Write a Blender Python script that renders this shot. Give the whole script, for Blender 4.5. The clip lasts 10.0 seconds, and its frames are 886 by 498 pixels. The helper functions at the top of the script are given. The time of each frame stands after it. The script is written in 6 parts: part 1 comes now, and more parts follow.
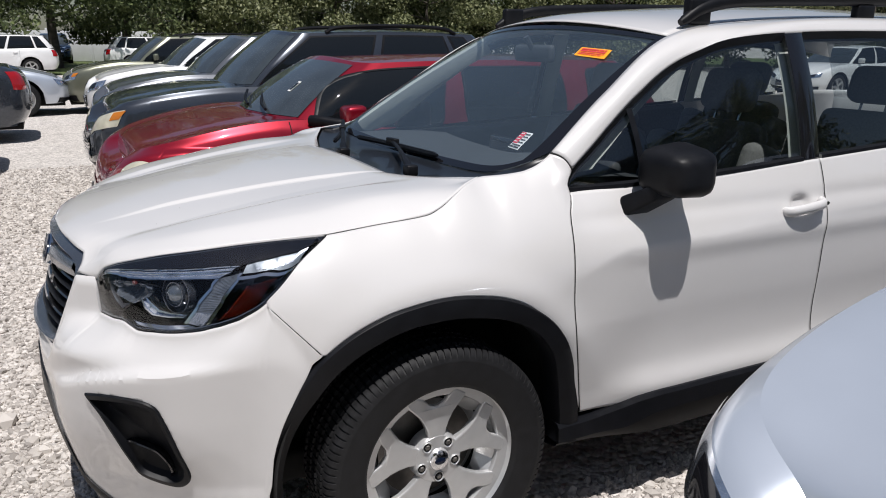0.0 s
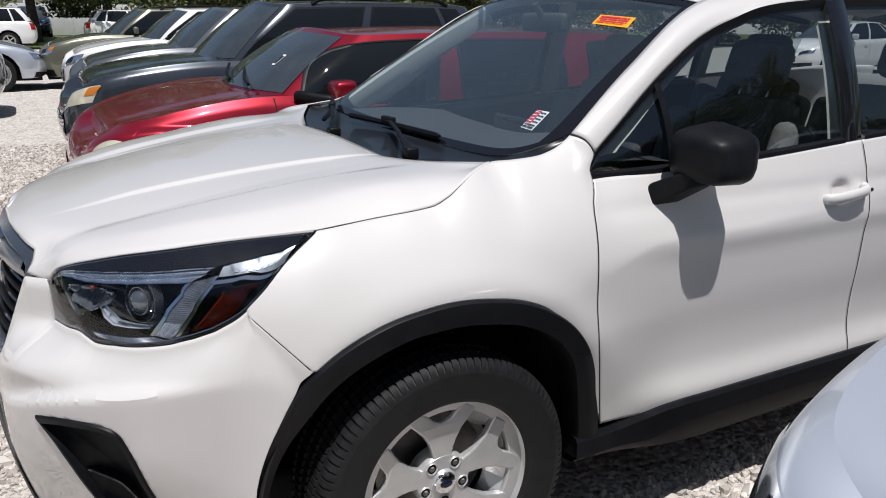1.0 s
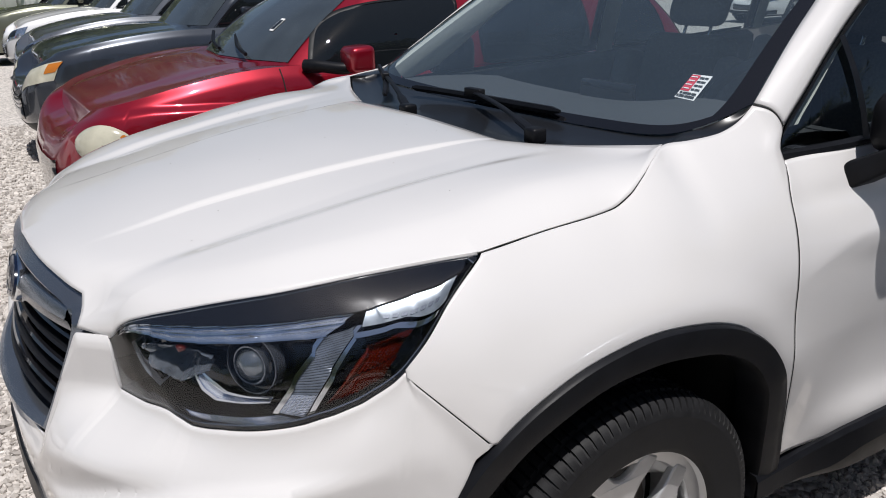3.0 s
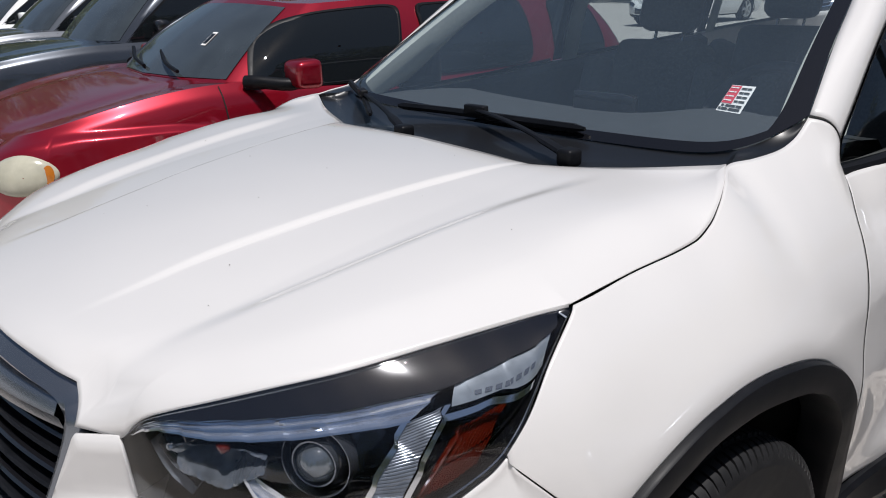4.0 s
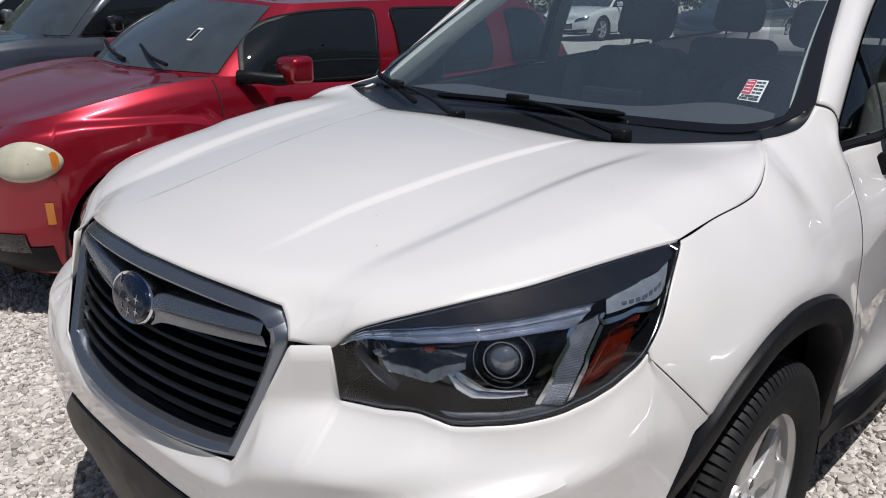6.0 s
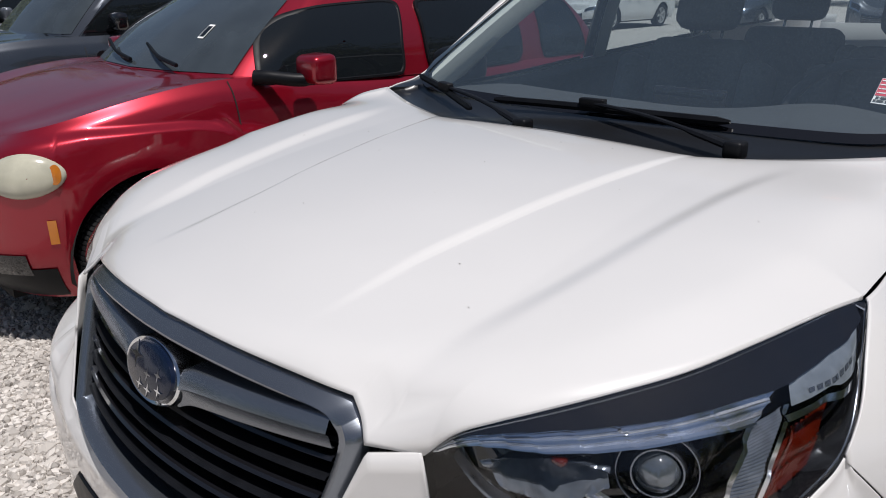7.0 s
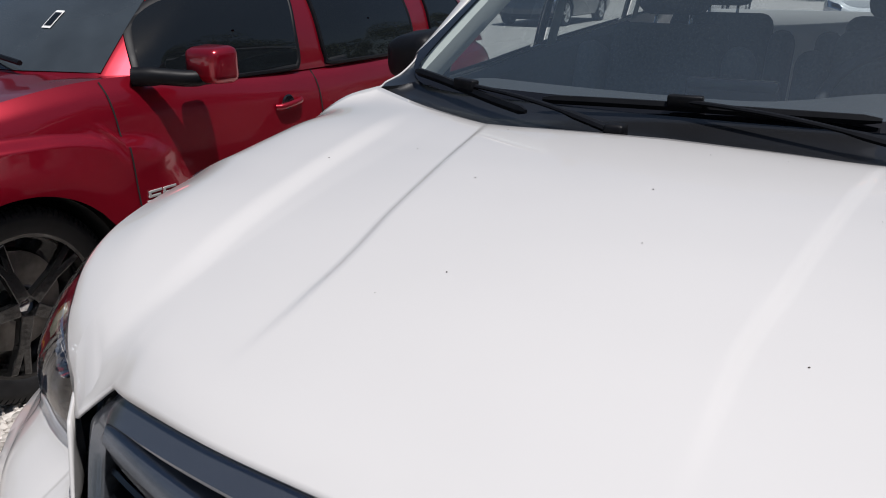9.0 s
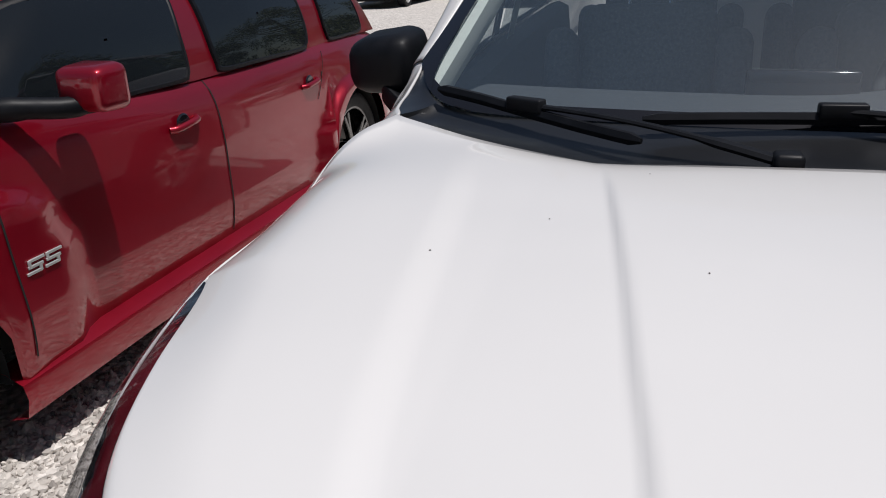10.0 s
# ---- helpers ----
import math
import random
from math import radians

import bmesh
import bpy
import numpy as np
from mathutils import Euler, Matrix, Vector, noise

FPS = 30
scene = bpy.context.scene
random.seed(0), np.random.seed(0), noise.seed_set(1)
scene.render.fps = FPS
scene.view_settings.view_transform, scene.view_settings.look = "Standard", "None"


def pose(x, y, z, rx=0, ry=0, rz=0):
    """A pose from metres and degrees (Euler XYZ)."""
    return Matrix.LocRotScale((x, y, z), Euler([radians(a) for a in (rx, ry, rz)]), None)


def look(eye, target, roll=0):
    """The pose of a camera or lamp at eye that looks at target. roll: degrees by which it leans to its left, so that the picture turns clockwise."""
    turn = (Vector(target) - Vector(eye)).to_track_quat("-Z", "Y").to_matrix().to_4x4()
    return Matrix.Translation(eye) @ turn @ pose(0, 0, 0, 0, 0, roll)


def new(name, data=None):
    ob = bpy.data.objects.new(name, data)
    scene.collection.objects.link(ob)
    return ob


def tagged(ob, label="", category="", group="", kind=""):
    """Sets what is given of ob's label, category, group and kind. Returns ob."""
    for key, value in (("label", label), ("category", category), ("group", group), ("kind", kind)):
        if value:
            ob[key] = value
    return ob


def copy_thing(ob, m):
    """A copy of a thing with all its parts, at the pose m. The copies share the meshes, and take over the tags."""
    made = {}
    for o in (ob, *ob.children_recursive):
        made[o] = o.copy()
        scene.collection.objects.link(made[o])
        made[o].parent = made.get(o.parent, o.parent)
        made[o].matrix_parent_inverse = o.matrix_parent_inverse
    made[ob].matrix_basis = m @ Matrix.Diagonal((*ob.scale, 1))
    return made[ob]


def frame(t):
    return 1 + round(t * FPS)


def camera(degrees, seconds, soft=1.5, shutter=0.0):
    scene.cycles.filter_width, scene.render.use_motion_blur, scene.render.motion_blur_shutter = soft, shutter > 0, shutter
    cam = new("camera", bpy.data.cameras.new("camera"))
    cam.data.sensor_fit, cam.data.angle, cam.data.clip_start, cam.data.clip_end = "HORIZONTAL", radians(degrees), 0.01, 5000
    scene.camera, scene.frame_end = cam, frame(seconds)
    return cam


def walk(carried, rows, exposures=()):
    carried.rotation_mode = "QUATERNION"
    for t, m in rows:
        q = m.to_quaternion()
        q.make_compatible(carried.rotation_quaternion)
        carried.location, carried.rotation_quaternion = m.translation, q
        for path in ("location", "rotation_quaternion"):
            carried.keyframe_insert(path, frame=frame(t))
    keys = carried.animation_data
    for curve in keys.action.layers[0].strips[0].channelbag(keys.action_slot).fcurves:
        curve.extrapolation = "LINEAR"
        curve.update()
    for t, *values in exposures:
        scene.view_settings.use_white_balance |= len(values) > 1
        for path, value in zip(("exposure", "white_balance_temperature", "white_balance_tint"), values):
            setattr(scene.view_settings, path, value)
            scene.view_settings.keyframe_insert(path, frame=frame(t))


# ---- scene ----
cam = camera(60.1, 10.0, 1.0)
PATH = [
    (0, (-0.875, -2.567, 1.484), (0.009, -0.852, 0.958), 0.4),
    (0.5, (-0.845, -2.498, 1.478), (0.051, -0.798, 0.923), 0.4),
    (1, (-0.794, -2.308, 1.458), (0.112, -0.623, 0.874), 0.6),
    (1.5, (-0.735, -2.196, 1.455), (0.174, -0.525, 0.838), 0.5),
    (2, (-0.785, -2.053, 1.435), (0.135, -0.401, 0.786), -0.1),
    (2.5, (-0.909, -1.876, 1.441), (0.027, -0.239, 0.774), -0.7),
    (3, (-0.934, -1.72, 1.431), (0.053, -0.118, 0.754), -1.2),
    (3.2, (-0.933, -1.616, 1.429), (0.089, -0.035, 0.753), -1.1),
    (4.3, (-1.138, -1.384, 1.433), (0.116, 0.021, 0.762), -2.1),
    (4.5, (-1.26, -1.367, 1.43), (0.05, -0.017, 0.749), -1.9),
    (5, (-1.405, -1.359, 1.442), (-0.03, -0.077, 0.76), -0.4),
    (5.5, (-1.46, -1.369, 1.433), (-0.091, -0.07, 0.771), 0.4),
    (5.7, (-1.477, -1.374, 1.427), (-0.109, -0.063, 0.789), 0.5),
    (6.8, (-1.379, -1.113, 1.406), (-0.042, 0.215, 0.737), -0.2),
    (7, (-1.339, -1.027, 1.41), (0.009, 0.293, 0.747), -0.5),
    (7.5, (-1.286, -0.899, 1.407), (0.113, 0.365, 0.739), -0.6),
    (8, (-1.299, -0.698, 1.399), (0.174, 0.478, 0.732), -0.4),
    (8.5, (-1.34, -0.498, 1.405), (0.217, 0.562, 0.735), 0.2),
    (9, (-1.292, -0.316, 1.365), (0.343, 0.611, 0.68), 0.2),
    (9.5, (-1.135, -0.048, 1.361), (0.549, 0.765, 0.651), -0.3),
    (10, (-1.008, 0.242, 1.371), (0.764, 0.81, 0.639), -2.0),
]
walk(cam, [(t, look(eye, target, roll)) for t, eye, target, roll in PATH], [(0, 0.06), (3, 0.01), (5, -0.04), (8, -0.10), (10, -0.12)])

# ---- light ----
SUN_AT = Vector((-0.078, -0.325, 1.0)).normalized()
world = bpy.data.worlds.new("sky")
scene.world = world
world.use_nodes = True
wn = world.node_tree.nodes
sky = wn.new("ShaderNodeTexSky")
sky.sky_type = "NISHITA"
sky.sun_disc = False
sky.sun_elevation = math.asin(SUN_AT.z)
sky.sun_rotation = math.atan2(SUN_AT.x, SUN_AT.y)
world.node_tree.links.new(sky.outputs[0], wn["Background"].inputs[0])
wn["Background"].inputs[1].default_value = 0.056
sun = new("sun", bpy.data.lights.new("sun", "SUN"))
sun.data.energy, sun.data.angle, sun.data.color = 4.6, radians(0.5), (1.0, 0.968, 0.952)
sun.matrix_world = look(SUN_AT * 30, (0, 0, 0))


# ---- materials ----
def material(name, color, rough=0.5, metal=0.0, coat=0.0, spec=0.5, vary=0.0, scale=30.0, bump=0.0, bump_scale=200.0, alpha=1.0, second=None, distance=0.002, coat_rough=0.03):
    m = bpy.data.materials.new(name)
    m.use_nodes = True
    nt = m.node_tree
    b = nt.nodes["Principled BSDF"]
    b.inputs["Base Color"].default_value = (*color, 1)
    b.inputs["Roughness"].default_value = rough
    b.inputs["Metallic"].default_value = metal
    b.inputs["Coat Weight"].default_value = coat
    b.inputs["Coat Roughness"].default_value = coat_rough
    b.inputs["Specular IOR Level"].default_value = spec
    b.inputs["Alpha"].default_value = alpha
    co = nt.nodes.new("ShaderNodeTexCoord")
    if vary or second:
        no = nt.nodes.new("ShaderNodeTexNoise")
        no.inputs["Scale"].default_value, no.inputs["Detail"].default_value = scale, 6
        nt.links.new(co.outputs["Object"], no.inputs["Vector"])
        ramp = nt.nodes.new("ShaderNodeMix")
        ramp.data_type = "RGBA"
        lo = [c * (1 - vary) for c in color]
        hi = second or [min(1, c * (1 + vary)) for c in color]
        ramp.inputs["A"].default_value, ramp.inputs["B"].default_value = (*lo, 1), (*hi, 1)
        st = nt.nodes.new("ShaderNodeMapRange")
        st.inputs["From Min"].default_value, st.inputs["From Max"].default_value = 0.3, 0.7
        nt.links.new(no.outputs["Fac"], st.inputs["Value"])
        nt.links.new(st.outputs[0], ramp.inputs["Factor"])
        nt.links.new(ramp.outputs["Result"], b.inputs["Base Color"])
        rg = nt.nodes.new("ShaderNodeMapRange")
        rg.inputs["To Min"].default_value, rg.inputs["To Max"].default_value = max(0.02, rough * 0.8), min(1, rough * 1.25)
        nt.links.new(no.outputs["Fac"], rg.inputs["Value"])
        nt.links.new(rg.outputs[0], b.inputs["Roughness"])
    if bump:
        nb = nt.nodes.new("ShaderNodeTexNoise")
        nb.inputs["Scale"].default_value, nb.inputs["Detail"].default_value = bump_scale, 4
        nt.links.new(co.outputs["Object"], nb.inputs["Vector"])
        bp = nt.nodes.new("ShaderNodeBump")
        bp.inputs["Strength"].default_value, bp.inputs["Distance"].default_value = bump, distance
        nt.links.new(nb.outputs["Fac"], bp.inputs["Height"])
        nt.links.new(bp.outputs[0], b.inputs["Normal"])
    return m


def glass_material(name, tint, clear=0.8, rough=0.0, ior=1.75, dust_haze=0.0):
    """Thin glass: a clear tinted sheet with a glossy face."""
    m = bpy.data.materials.new(name)
    m.use_nodes = True
    nt = m.node_tree
    out = nt.nodes["Material Output"]
    nt.nodes.remove(nt.nodes["Principled BSDF"])
    tr, gl, mx, fr = (nt.nodes.new(k) for k in ("ShaderNodeBsdfTransparent", "ShaderNodeBsdfGlossy", "ShaderNodeMixShader", "ShaderNodeLayerWeight"))
    tr.inputs["Color"].default_value = (*[c * clear for c in tint], 1)
    gl.inputs["Roughness"].default_value = rough
    # Schlick's rule for the gloss of both faces of the sheet
    f0 = 2 * ((ior - 1) / (ior + 1)) ** 2
    pw, ma = nt.nodes.new("ShaderNodeMath"), nt.nodes.new("ShaderNodeMath")
    pw.operation, ma.operation = "POWER", "MULTIPLY_ADD"
    pw.inputs[1].default_value, ma.inputs[1].default_value, ma.inputs[2].default_value = 5.0, 1 - f0, f0
    nt.links.new(fr.outputs["Facing"], pw.inputs[0])
    nt.links.new(pw.outputs[0], ma.inputs[0])
    nt.links.new(ma.outputs[0], mx.inputs[0])
    nt.links.new(tr.outputs[0], mx.inputs[1])
    nt.links.new(gl.outputs[0], mx.inputs[2])
    # bluish diffuse veil: the sky's reflected haze put into the glass colour, with dust
    if dust_haze:
        di, md = nt.nodes.new("ShaderNodeBsdfDiffuse"), nt.nodes.new("ShaderNodeMixShader")
        di.inputs["Color"].default_value = (0.42, 0.58, 0.76, 1)
        no = nt.nodes.new("ShaderNodeTexNoise")
        no.inputs["Scale"].default_value, no.inputs["Detail"].default_value = 5.0, 6
        co = nt.nodes.new("ShaderNodeTexCoord")
        rg = nt.nodes.new("ShaderNodeMapRange")
        rg.inputs["To Min"].default_value, rg.inputs["To Max"].default_value = dust_haze * 0.7, dust_haze * 1.3
        nt.links.new(co.outputs["Object"], no.inputs["Vector"])
        nt.links.new(no.outputs["Fac"], rg.inputs["Value"])
        nt.links.new(rg.outputs[0], md.inputs[0])
        nt.links.new(mx.outputs[0], md.inputs[1])
        nt.links.new(di.outputs[0], md.inputs[2])
        mx = md
    nt.links.new(mx.outputs[0], out.inputs["Surface"])
    return m


WHITE = material("white_pearl_paint", (0.635, 0.622, 0.615), 0.33, spec=0.4, coat=1.0, vary=0.012, scale=3, coat_rough=0.012)
PLASTIC = material("black_plastic", (0.0060, 0.0065, 0.0085), 0.45, spec=0.18, vary=0.25, scale=25, bump=0.25, bump_scale=900, distance=0.0005)
GLOSSBLACK = material("gloss_black", (0.008, 0.008, 0.010), 0.08, coat=0.5)
SEAM = material("seam_rubber", (0.012, 0.012, 0.012), 0.8)
CHROME = material("chrome", (0.72, 0.73, 0.75), 0.10, metal=1.0)
SATIN = material("satin_silver", (0.22, 0.24, 0.275), 0.24, metal=0.85, vary=0.05, scale=8)
ALLOY = material("alloy_silver", (0.56, 0.56, 0.56), 0.33, metal=0.5, coat=0.5, vary=0.06, scale=20)
RUBBER = material("tyre_rubber", (0.010, 0.010, 0.011), 0.62, spec=0.3, vary=0.35, scale=35, bump=0.3, bump_scale=300, distance=0.001)
DARK = material("dark_liner", (0.006, 0.006, 0.006), 0.9)
CLOTH = material("grey_cloth", (0.16, 0.16, 0.155), 0.95, vary=0.15, scale=120, bump=0.4, bump_scale=700)
CLOTH_DARK = material("charcoal_cloth", (0.105, 0.102, 0.10), 0.95, vary=0.2, scale=120, bump=0.4, bump_scale=700)
LINING = material("pale_lining", (0.48, 0.50, 0.46), 0.9, vary=0.06, scale=90, bump=0.2, bump_scale=600)
DASH = material("dash_vinyl", (0.0330, 0.0372, 0.0420), 0.7, vary=0.15, scale=60, bump=0.3, bump_scale=900, distance=0.0006)
GLASS = glass_material("clear_glass", (0.84, 0.91, 0.92), 0.70, ior=1.62)
SCREEN = glass_material("dust_haze_windscreen_glass", (0.86, 0.93, 0.95), 0.97, ior=1.64, dust_haze=0.050)
LENS = glass_material("lamp_lens", (0.97, 0.98, 1.0), 0.98, ior=1.36)
TINTED = glass_material("tinted_glass", (0.85, 0.90, 0.92), 0.75, ior=1.5)
AMBER = material("amber_plastic", (0.075, 0.006, 0.002), 0.15, coat=1.0)
REDLENS = material("red_lamp_lens", (0.35, 0.006, 0.008), 0.15, coat=1.0)
HAZY = material("hazed_lamp_lens", (0.50, 0.48, 0.38), 0.16, coat=0.6, vary=0.2, scale=9)
CLEARLAMP = material("clear_lamp_reflector", (0.66, 0.70, 0.77), 0.12, metal=0.9, coat=1.0, vary=0.15, scale=30)
BLUE = material("emblem_blue", (0.004, 0.009, 0.026), 0.2, spec=0.3, coat=0.2)
BLACKWHEEL = material("black_wheel", (0.006, 0.006, 0.006), 0.18, coat=0.8)
STEEL = material("brake_steel", (0.20, 0.19, 0.18), 0.45, metal=0.9, vary=0.2)
PAPER_ORANGE = material("orange_sticker", (0.90, 0.36, 0.01), 0.6, vary=0.03, scale=60)
PAPER_WHITE = material("white_sticker", (0.80, 0.80, 0.80), 0.6, vary=0.02, scale=60)
PAPER_RED = material("red_print", (0.60, 0.03, 0.06), 0.6)
PRINT_BLACK = material("black_print", (0.02, 0.02, 0.02), 0.6)


# ---- geometry helpers ----
def resample(pts, n):
    """A smooth curve through the points, n places on it."""
    p = np.asarray(pts, float)
    k = len(p)
    m = np.gradient(p, axis=0)
    t = np.linspace(0, k - 1, n)
    i = np.minimum(t.astype(int), k - 2)
    f = (t - i)[:, None]
    return (2 * f**3 - 3 * f**2 + 1) * p[i] + (f**3 - 2 * f**2 + f) * m[i] + (-2 * f**3 + 3 * f**2) * p[i + 1] + (f**3 - f**2) * m[i + 1]


def curve(*pairs):
    """A smooth function through (x, y) pairs, without overshoot, constant outside."""
    px, py = np.array(pairs, float).T
    h, d = np.diff(px), np.diff(py) / np.diff(px)
    m = np.zeros(len(px))
    m[0], m[-1] = d[0], d[-1]
    for i in range(1, len(px) - 1):
        if d[i - 1] * d[i] > 0:
            m[i] = 2 * d[i - 1] * d[i] / (d[i - 1] + d[i])

    def f(x):
        x = np.clip(np.asarray(x, float), px[0], px[-1])
        i = np.clip(np.searchsorted(px, x, side="right") - 1, 0, len(px) - 2)
        t = (x - px[i]) / h[i]
        return (2 * t**3 - 3 * t**2 + 1) * py[i] + (t**3 - 2 * t**2 + t) * h[i] * m[i] + (3 * t**2 - 2 * t**3) * py[i + 1] + (t**3 - t**2) * h[i] * m[i + 1]

    return f


def broken(*pairs):
    px, py = np.array(pairs, float).T
    return lambda x: np.interp(x, px, py)


def step(x):
    x = np.clip(x, 0, 1)
    return x * x * (3 - 2 * x)


def quilt(grid, bm=None, flip=False, ring=False, skip=None):
    """Faces over a grid of points (rows, columns, 3)."""
    bm = bm or bmesh.new()
    g = np.asarray(grid, float)
    vs = [[bm.verts.new(p) for p in row] for row in g]
    n, m = g.shape[:2]
    for i in range(n - 1):
        for j in range(m if ring else m - 1):
            if skip is not None and skip[i, j]:
                continue
            q = (vs[i][j], vs[i + 1][j], vs[i + 1][(j + 1) % m], vs[i][(j + 1) % m])
            bm.faces.new(q[::-1] if flip else q)
    return bm


def box(bm, lo, hi, m=None):
    vs = []
    for x in (lo[0], hi[0]):
        for y in (lo[1], hi[1]):
            for z in (lo[2], hi[2]):
                v = Vector((x, y, z))
                vs.append(bm.verts.new(m @ v if m else v))
    for f in ((0, 1, 3, 2), (4, 6, 7, 5), (0, 4, 5, 1), (2, 3, 7, 6), (0, 2, 6, 4), (1, 5, 7, 3)):
        bm.faces.new([vs[i] for i in f])
    return bm


def soft_box(lo, hi, r, m=None, segments=3):
    bm = box(bmesh.new(), lo, hi)
    bmesh.ops.bevel(bm, geom=list(bm.edges), offset=r, segments=segments, affect="EDGES", profile=0.5)
    if m:
        bm.transform(m)
    return bm


def lathe(profile, n=48, axis="y", bm=None):
    """Turns (radius, along) pairs round an axis."""
    rows = []
    for r, a in profile:
        t = np.linspace(0, 2 * np.pi, n, endpoint=False)
        c, s, o = r * np.cos(t), r * np.sin(t), np.full(n, a)
        rows.append(np.stack({"y": (c, o, s), "z": (c, s, o), "x": (o, c, s)}[axis], 1))
    return quilt(rows, bm, ring=True)


def tube(pts, radius, n=10, bm=None, squash=1.0):
    """A round bar along points; radius may be one number or one for each point."""
    p = [Vector(v) for v in pts]
    bm = bm or bmesh.new()
    rad = [float(r) for r in radius] if hasattr(radius, "__len__") else [radius] * len(p)
    rows, up = [], Vector((0, 0, 1))
    for i, v in enumerate(p):
        d = (p[min(i + 1, len(p) - 1)] - p[max(i - 1, 0)]).normalized()
        a = d.cross(up if abs(d.z) < 0.95 else Vector((1, 0, 0))).normalized()
        b = a.cross(d)
        rows.append([v + rad[i] * (math.cos(k) * a + squash * math.sin(k) * b) for k in np.linspace(0, 2 * math.pi, n, endpoint=False)])
    quilt(rows, bm, ring=True)
    for row in (rows[0], rows[-1]):
        bm.faces.new([bm.verts.new(q) for q in row])
    return bm


def plate(outline, depth, bm=None, at=None):
    """A flat plate from an outline of (u, v), of some thickness, laid by the matrix at."""
    bm = bm or bmesh.new()
    m = at or Matrix.Identity(4)
    lo = [bm.verts.new(m @ Vector((u, v, 0))) for u, v in outline]
    hi = [bm.verts.new(m @ Vector((u, v, depth))) for u, v in outline]
    bm.faces.new(lo[::-1])
    bm.faces.new(hi)
    for i in range(len(lo)):
        j = (i + 1) % len(lo)
        bm.faces.new((lo[i], lo[j], hi[j], hi[i]))
    return bm


def part(name, bm, mat, parent=None, label="", thick=0.0, smooth=True, bevel=0.0, flat_angle=40):
    """One mesh object under a thing or a part."""
    bmesh.ops.recalc_face_normals(bm, faces=list(bm.faces)) if not thick else None
    me = bpy.data.meshes.new(name)
    bm.to_mesh(me)
    bm.free()
    me.materials.append(mat)
    ob = new(name, me)
    if smooth:
        me.polygons.foreach_set("use_smooth", [True] * len(me.polygons))
        me.set_sharp_from_angle(angle=radians(flat_angle))
    if thick:
        s = ob.modifiers.new("thickness", "SOLIDIFY")
        s.thickness, s.offset = thick, -1
    if bevel:
        b = ob.modifiers.new("edges", "BEVEL")
        b.width, b.segments, b.limit_method = bevel, 2, "ANGLE"
    if parent:
        ob.parent = parent
    if label:
        tagged(ob, label)
    return ob


def thing(name, label, category, group="", kind="", at=None):
    e = new(name)
    e.empty_display_size = 0.2
    if at:
        e.matrix_world = at
    return tagged(e, label, category, group, kind)


def sided(grid, s):
    """The grid on the near side (s = 1) or mirrored to the far side (s = -1), facing out."""
    g = np.array(grid, float)
    if s < 0:
        g = g * [1, -1, 1]
        g = g[::-1]
    return g


# ---- the white car: x runs to its tail, y to its right, from the ground under the front axle ----
white_car = thing("suv", "white pearl compact SUV with black plastic cladding, parked on gravel", "car", "cars in the lot")
AXLE_Z, WHEELBASE = 0.345, 2.67

arch_out = curve((-10, 0.475), (5, 0.470), (18, 0.466), (29, 0.482), (39, 0.496), (50, 0.503), (60, 0.502), (69, 0.499), (82, 0.493), (98, 0.494), (111, 0.503), (122, 0.509), (131, 0.511), (149, 0.490), (171, 0.478), (190, 0.476))
arch_in = curve((-10, 0.398), (13, 0.398), (27, 0.412), (40, 0.437), (52, 0.446), (65, 0.441), (80, 0.431), (93, 0.430), (104, 0.437), (115, 0.443), (131, 0.450), (144, 0.442), (159, 0.438), (190, 0.43))


def arch_line(fn, a0, a1, n, x0=0.0):
    a = np.linspace(a0, a1, n)
    r = fn(a)
    return x0 + r * np.cos(np.radians(a)), AXLE_Z + r * np.sin(np.radians(a))


top_a = curve((-0.459, 0.872), (-0.421, 0.904), (-0.361, 0.958), (-0.28, 1.010))
top_b = curve((-0.28, 1.011), (-0.1, 1.025), (0.0, 1.034), (0.043, 1.051), (0.086, 1.076), (0.136, 1.099), (0.205, 1.1125), (0.25, 1.116), (0.3145, 1.1225), (0.355, 1.1355), (0.387, 1.1545), (0.4045, 1.169))
top_c = curve((0.42, 1.059), (0.456, 1.063), (0.9, 1.075), (1.45, 1.105), (2.4, 1.15), (3.4, 1.20))
top_y = curve((-0.459, 0.826), (-0.421, 0.823), (-0.361, 0.803), (-0.28, 0.774), (-0.15, 0.772), (-0.05, 0.777), (0.0, 0.777), (0.043, 0.774), (0.086, 0.762), (0.136, 0.738), (0.205, 0.703), (0.30, 0.735), (0.42, 0.772), (0.456, 0.783), (0.55, 0.803), (0.65, 0.815), (1.45, 0.835), (2.4, 0.82), (3.3, 0.72), (3.66, 0.60))
top_ref = curve((0.42, 1.113), (0.456, 1.100), (0.55, 1.068), (0.9, 1.075), (1.45, 1.105), (2.4, 1.15), (3.4, 1.20))
lean_in = curve((-0.459, 0.25), (-0.42, 0.262), (-0.36, 0.272), (-0.28, 0.248), (-0.1, 0.234), (0.0, 0.214), (0.05, 0.190), (0.1, 0.173), (0.15, 0.172), (0.2, 0.172), (0.25, 0.160), (0.32, 0.148), (0.38, 0.136), (0.42, 0.127), (0.456, 0.121), (0.55, 0.085), (0.65, 0.075), (1.45, 0.057), (2.4, 0.072), (3.2, 0.11), (3.66, 0.02))
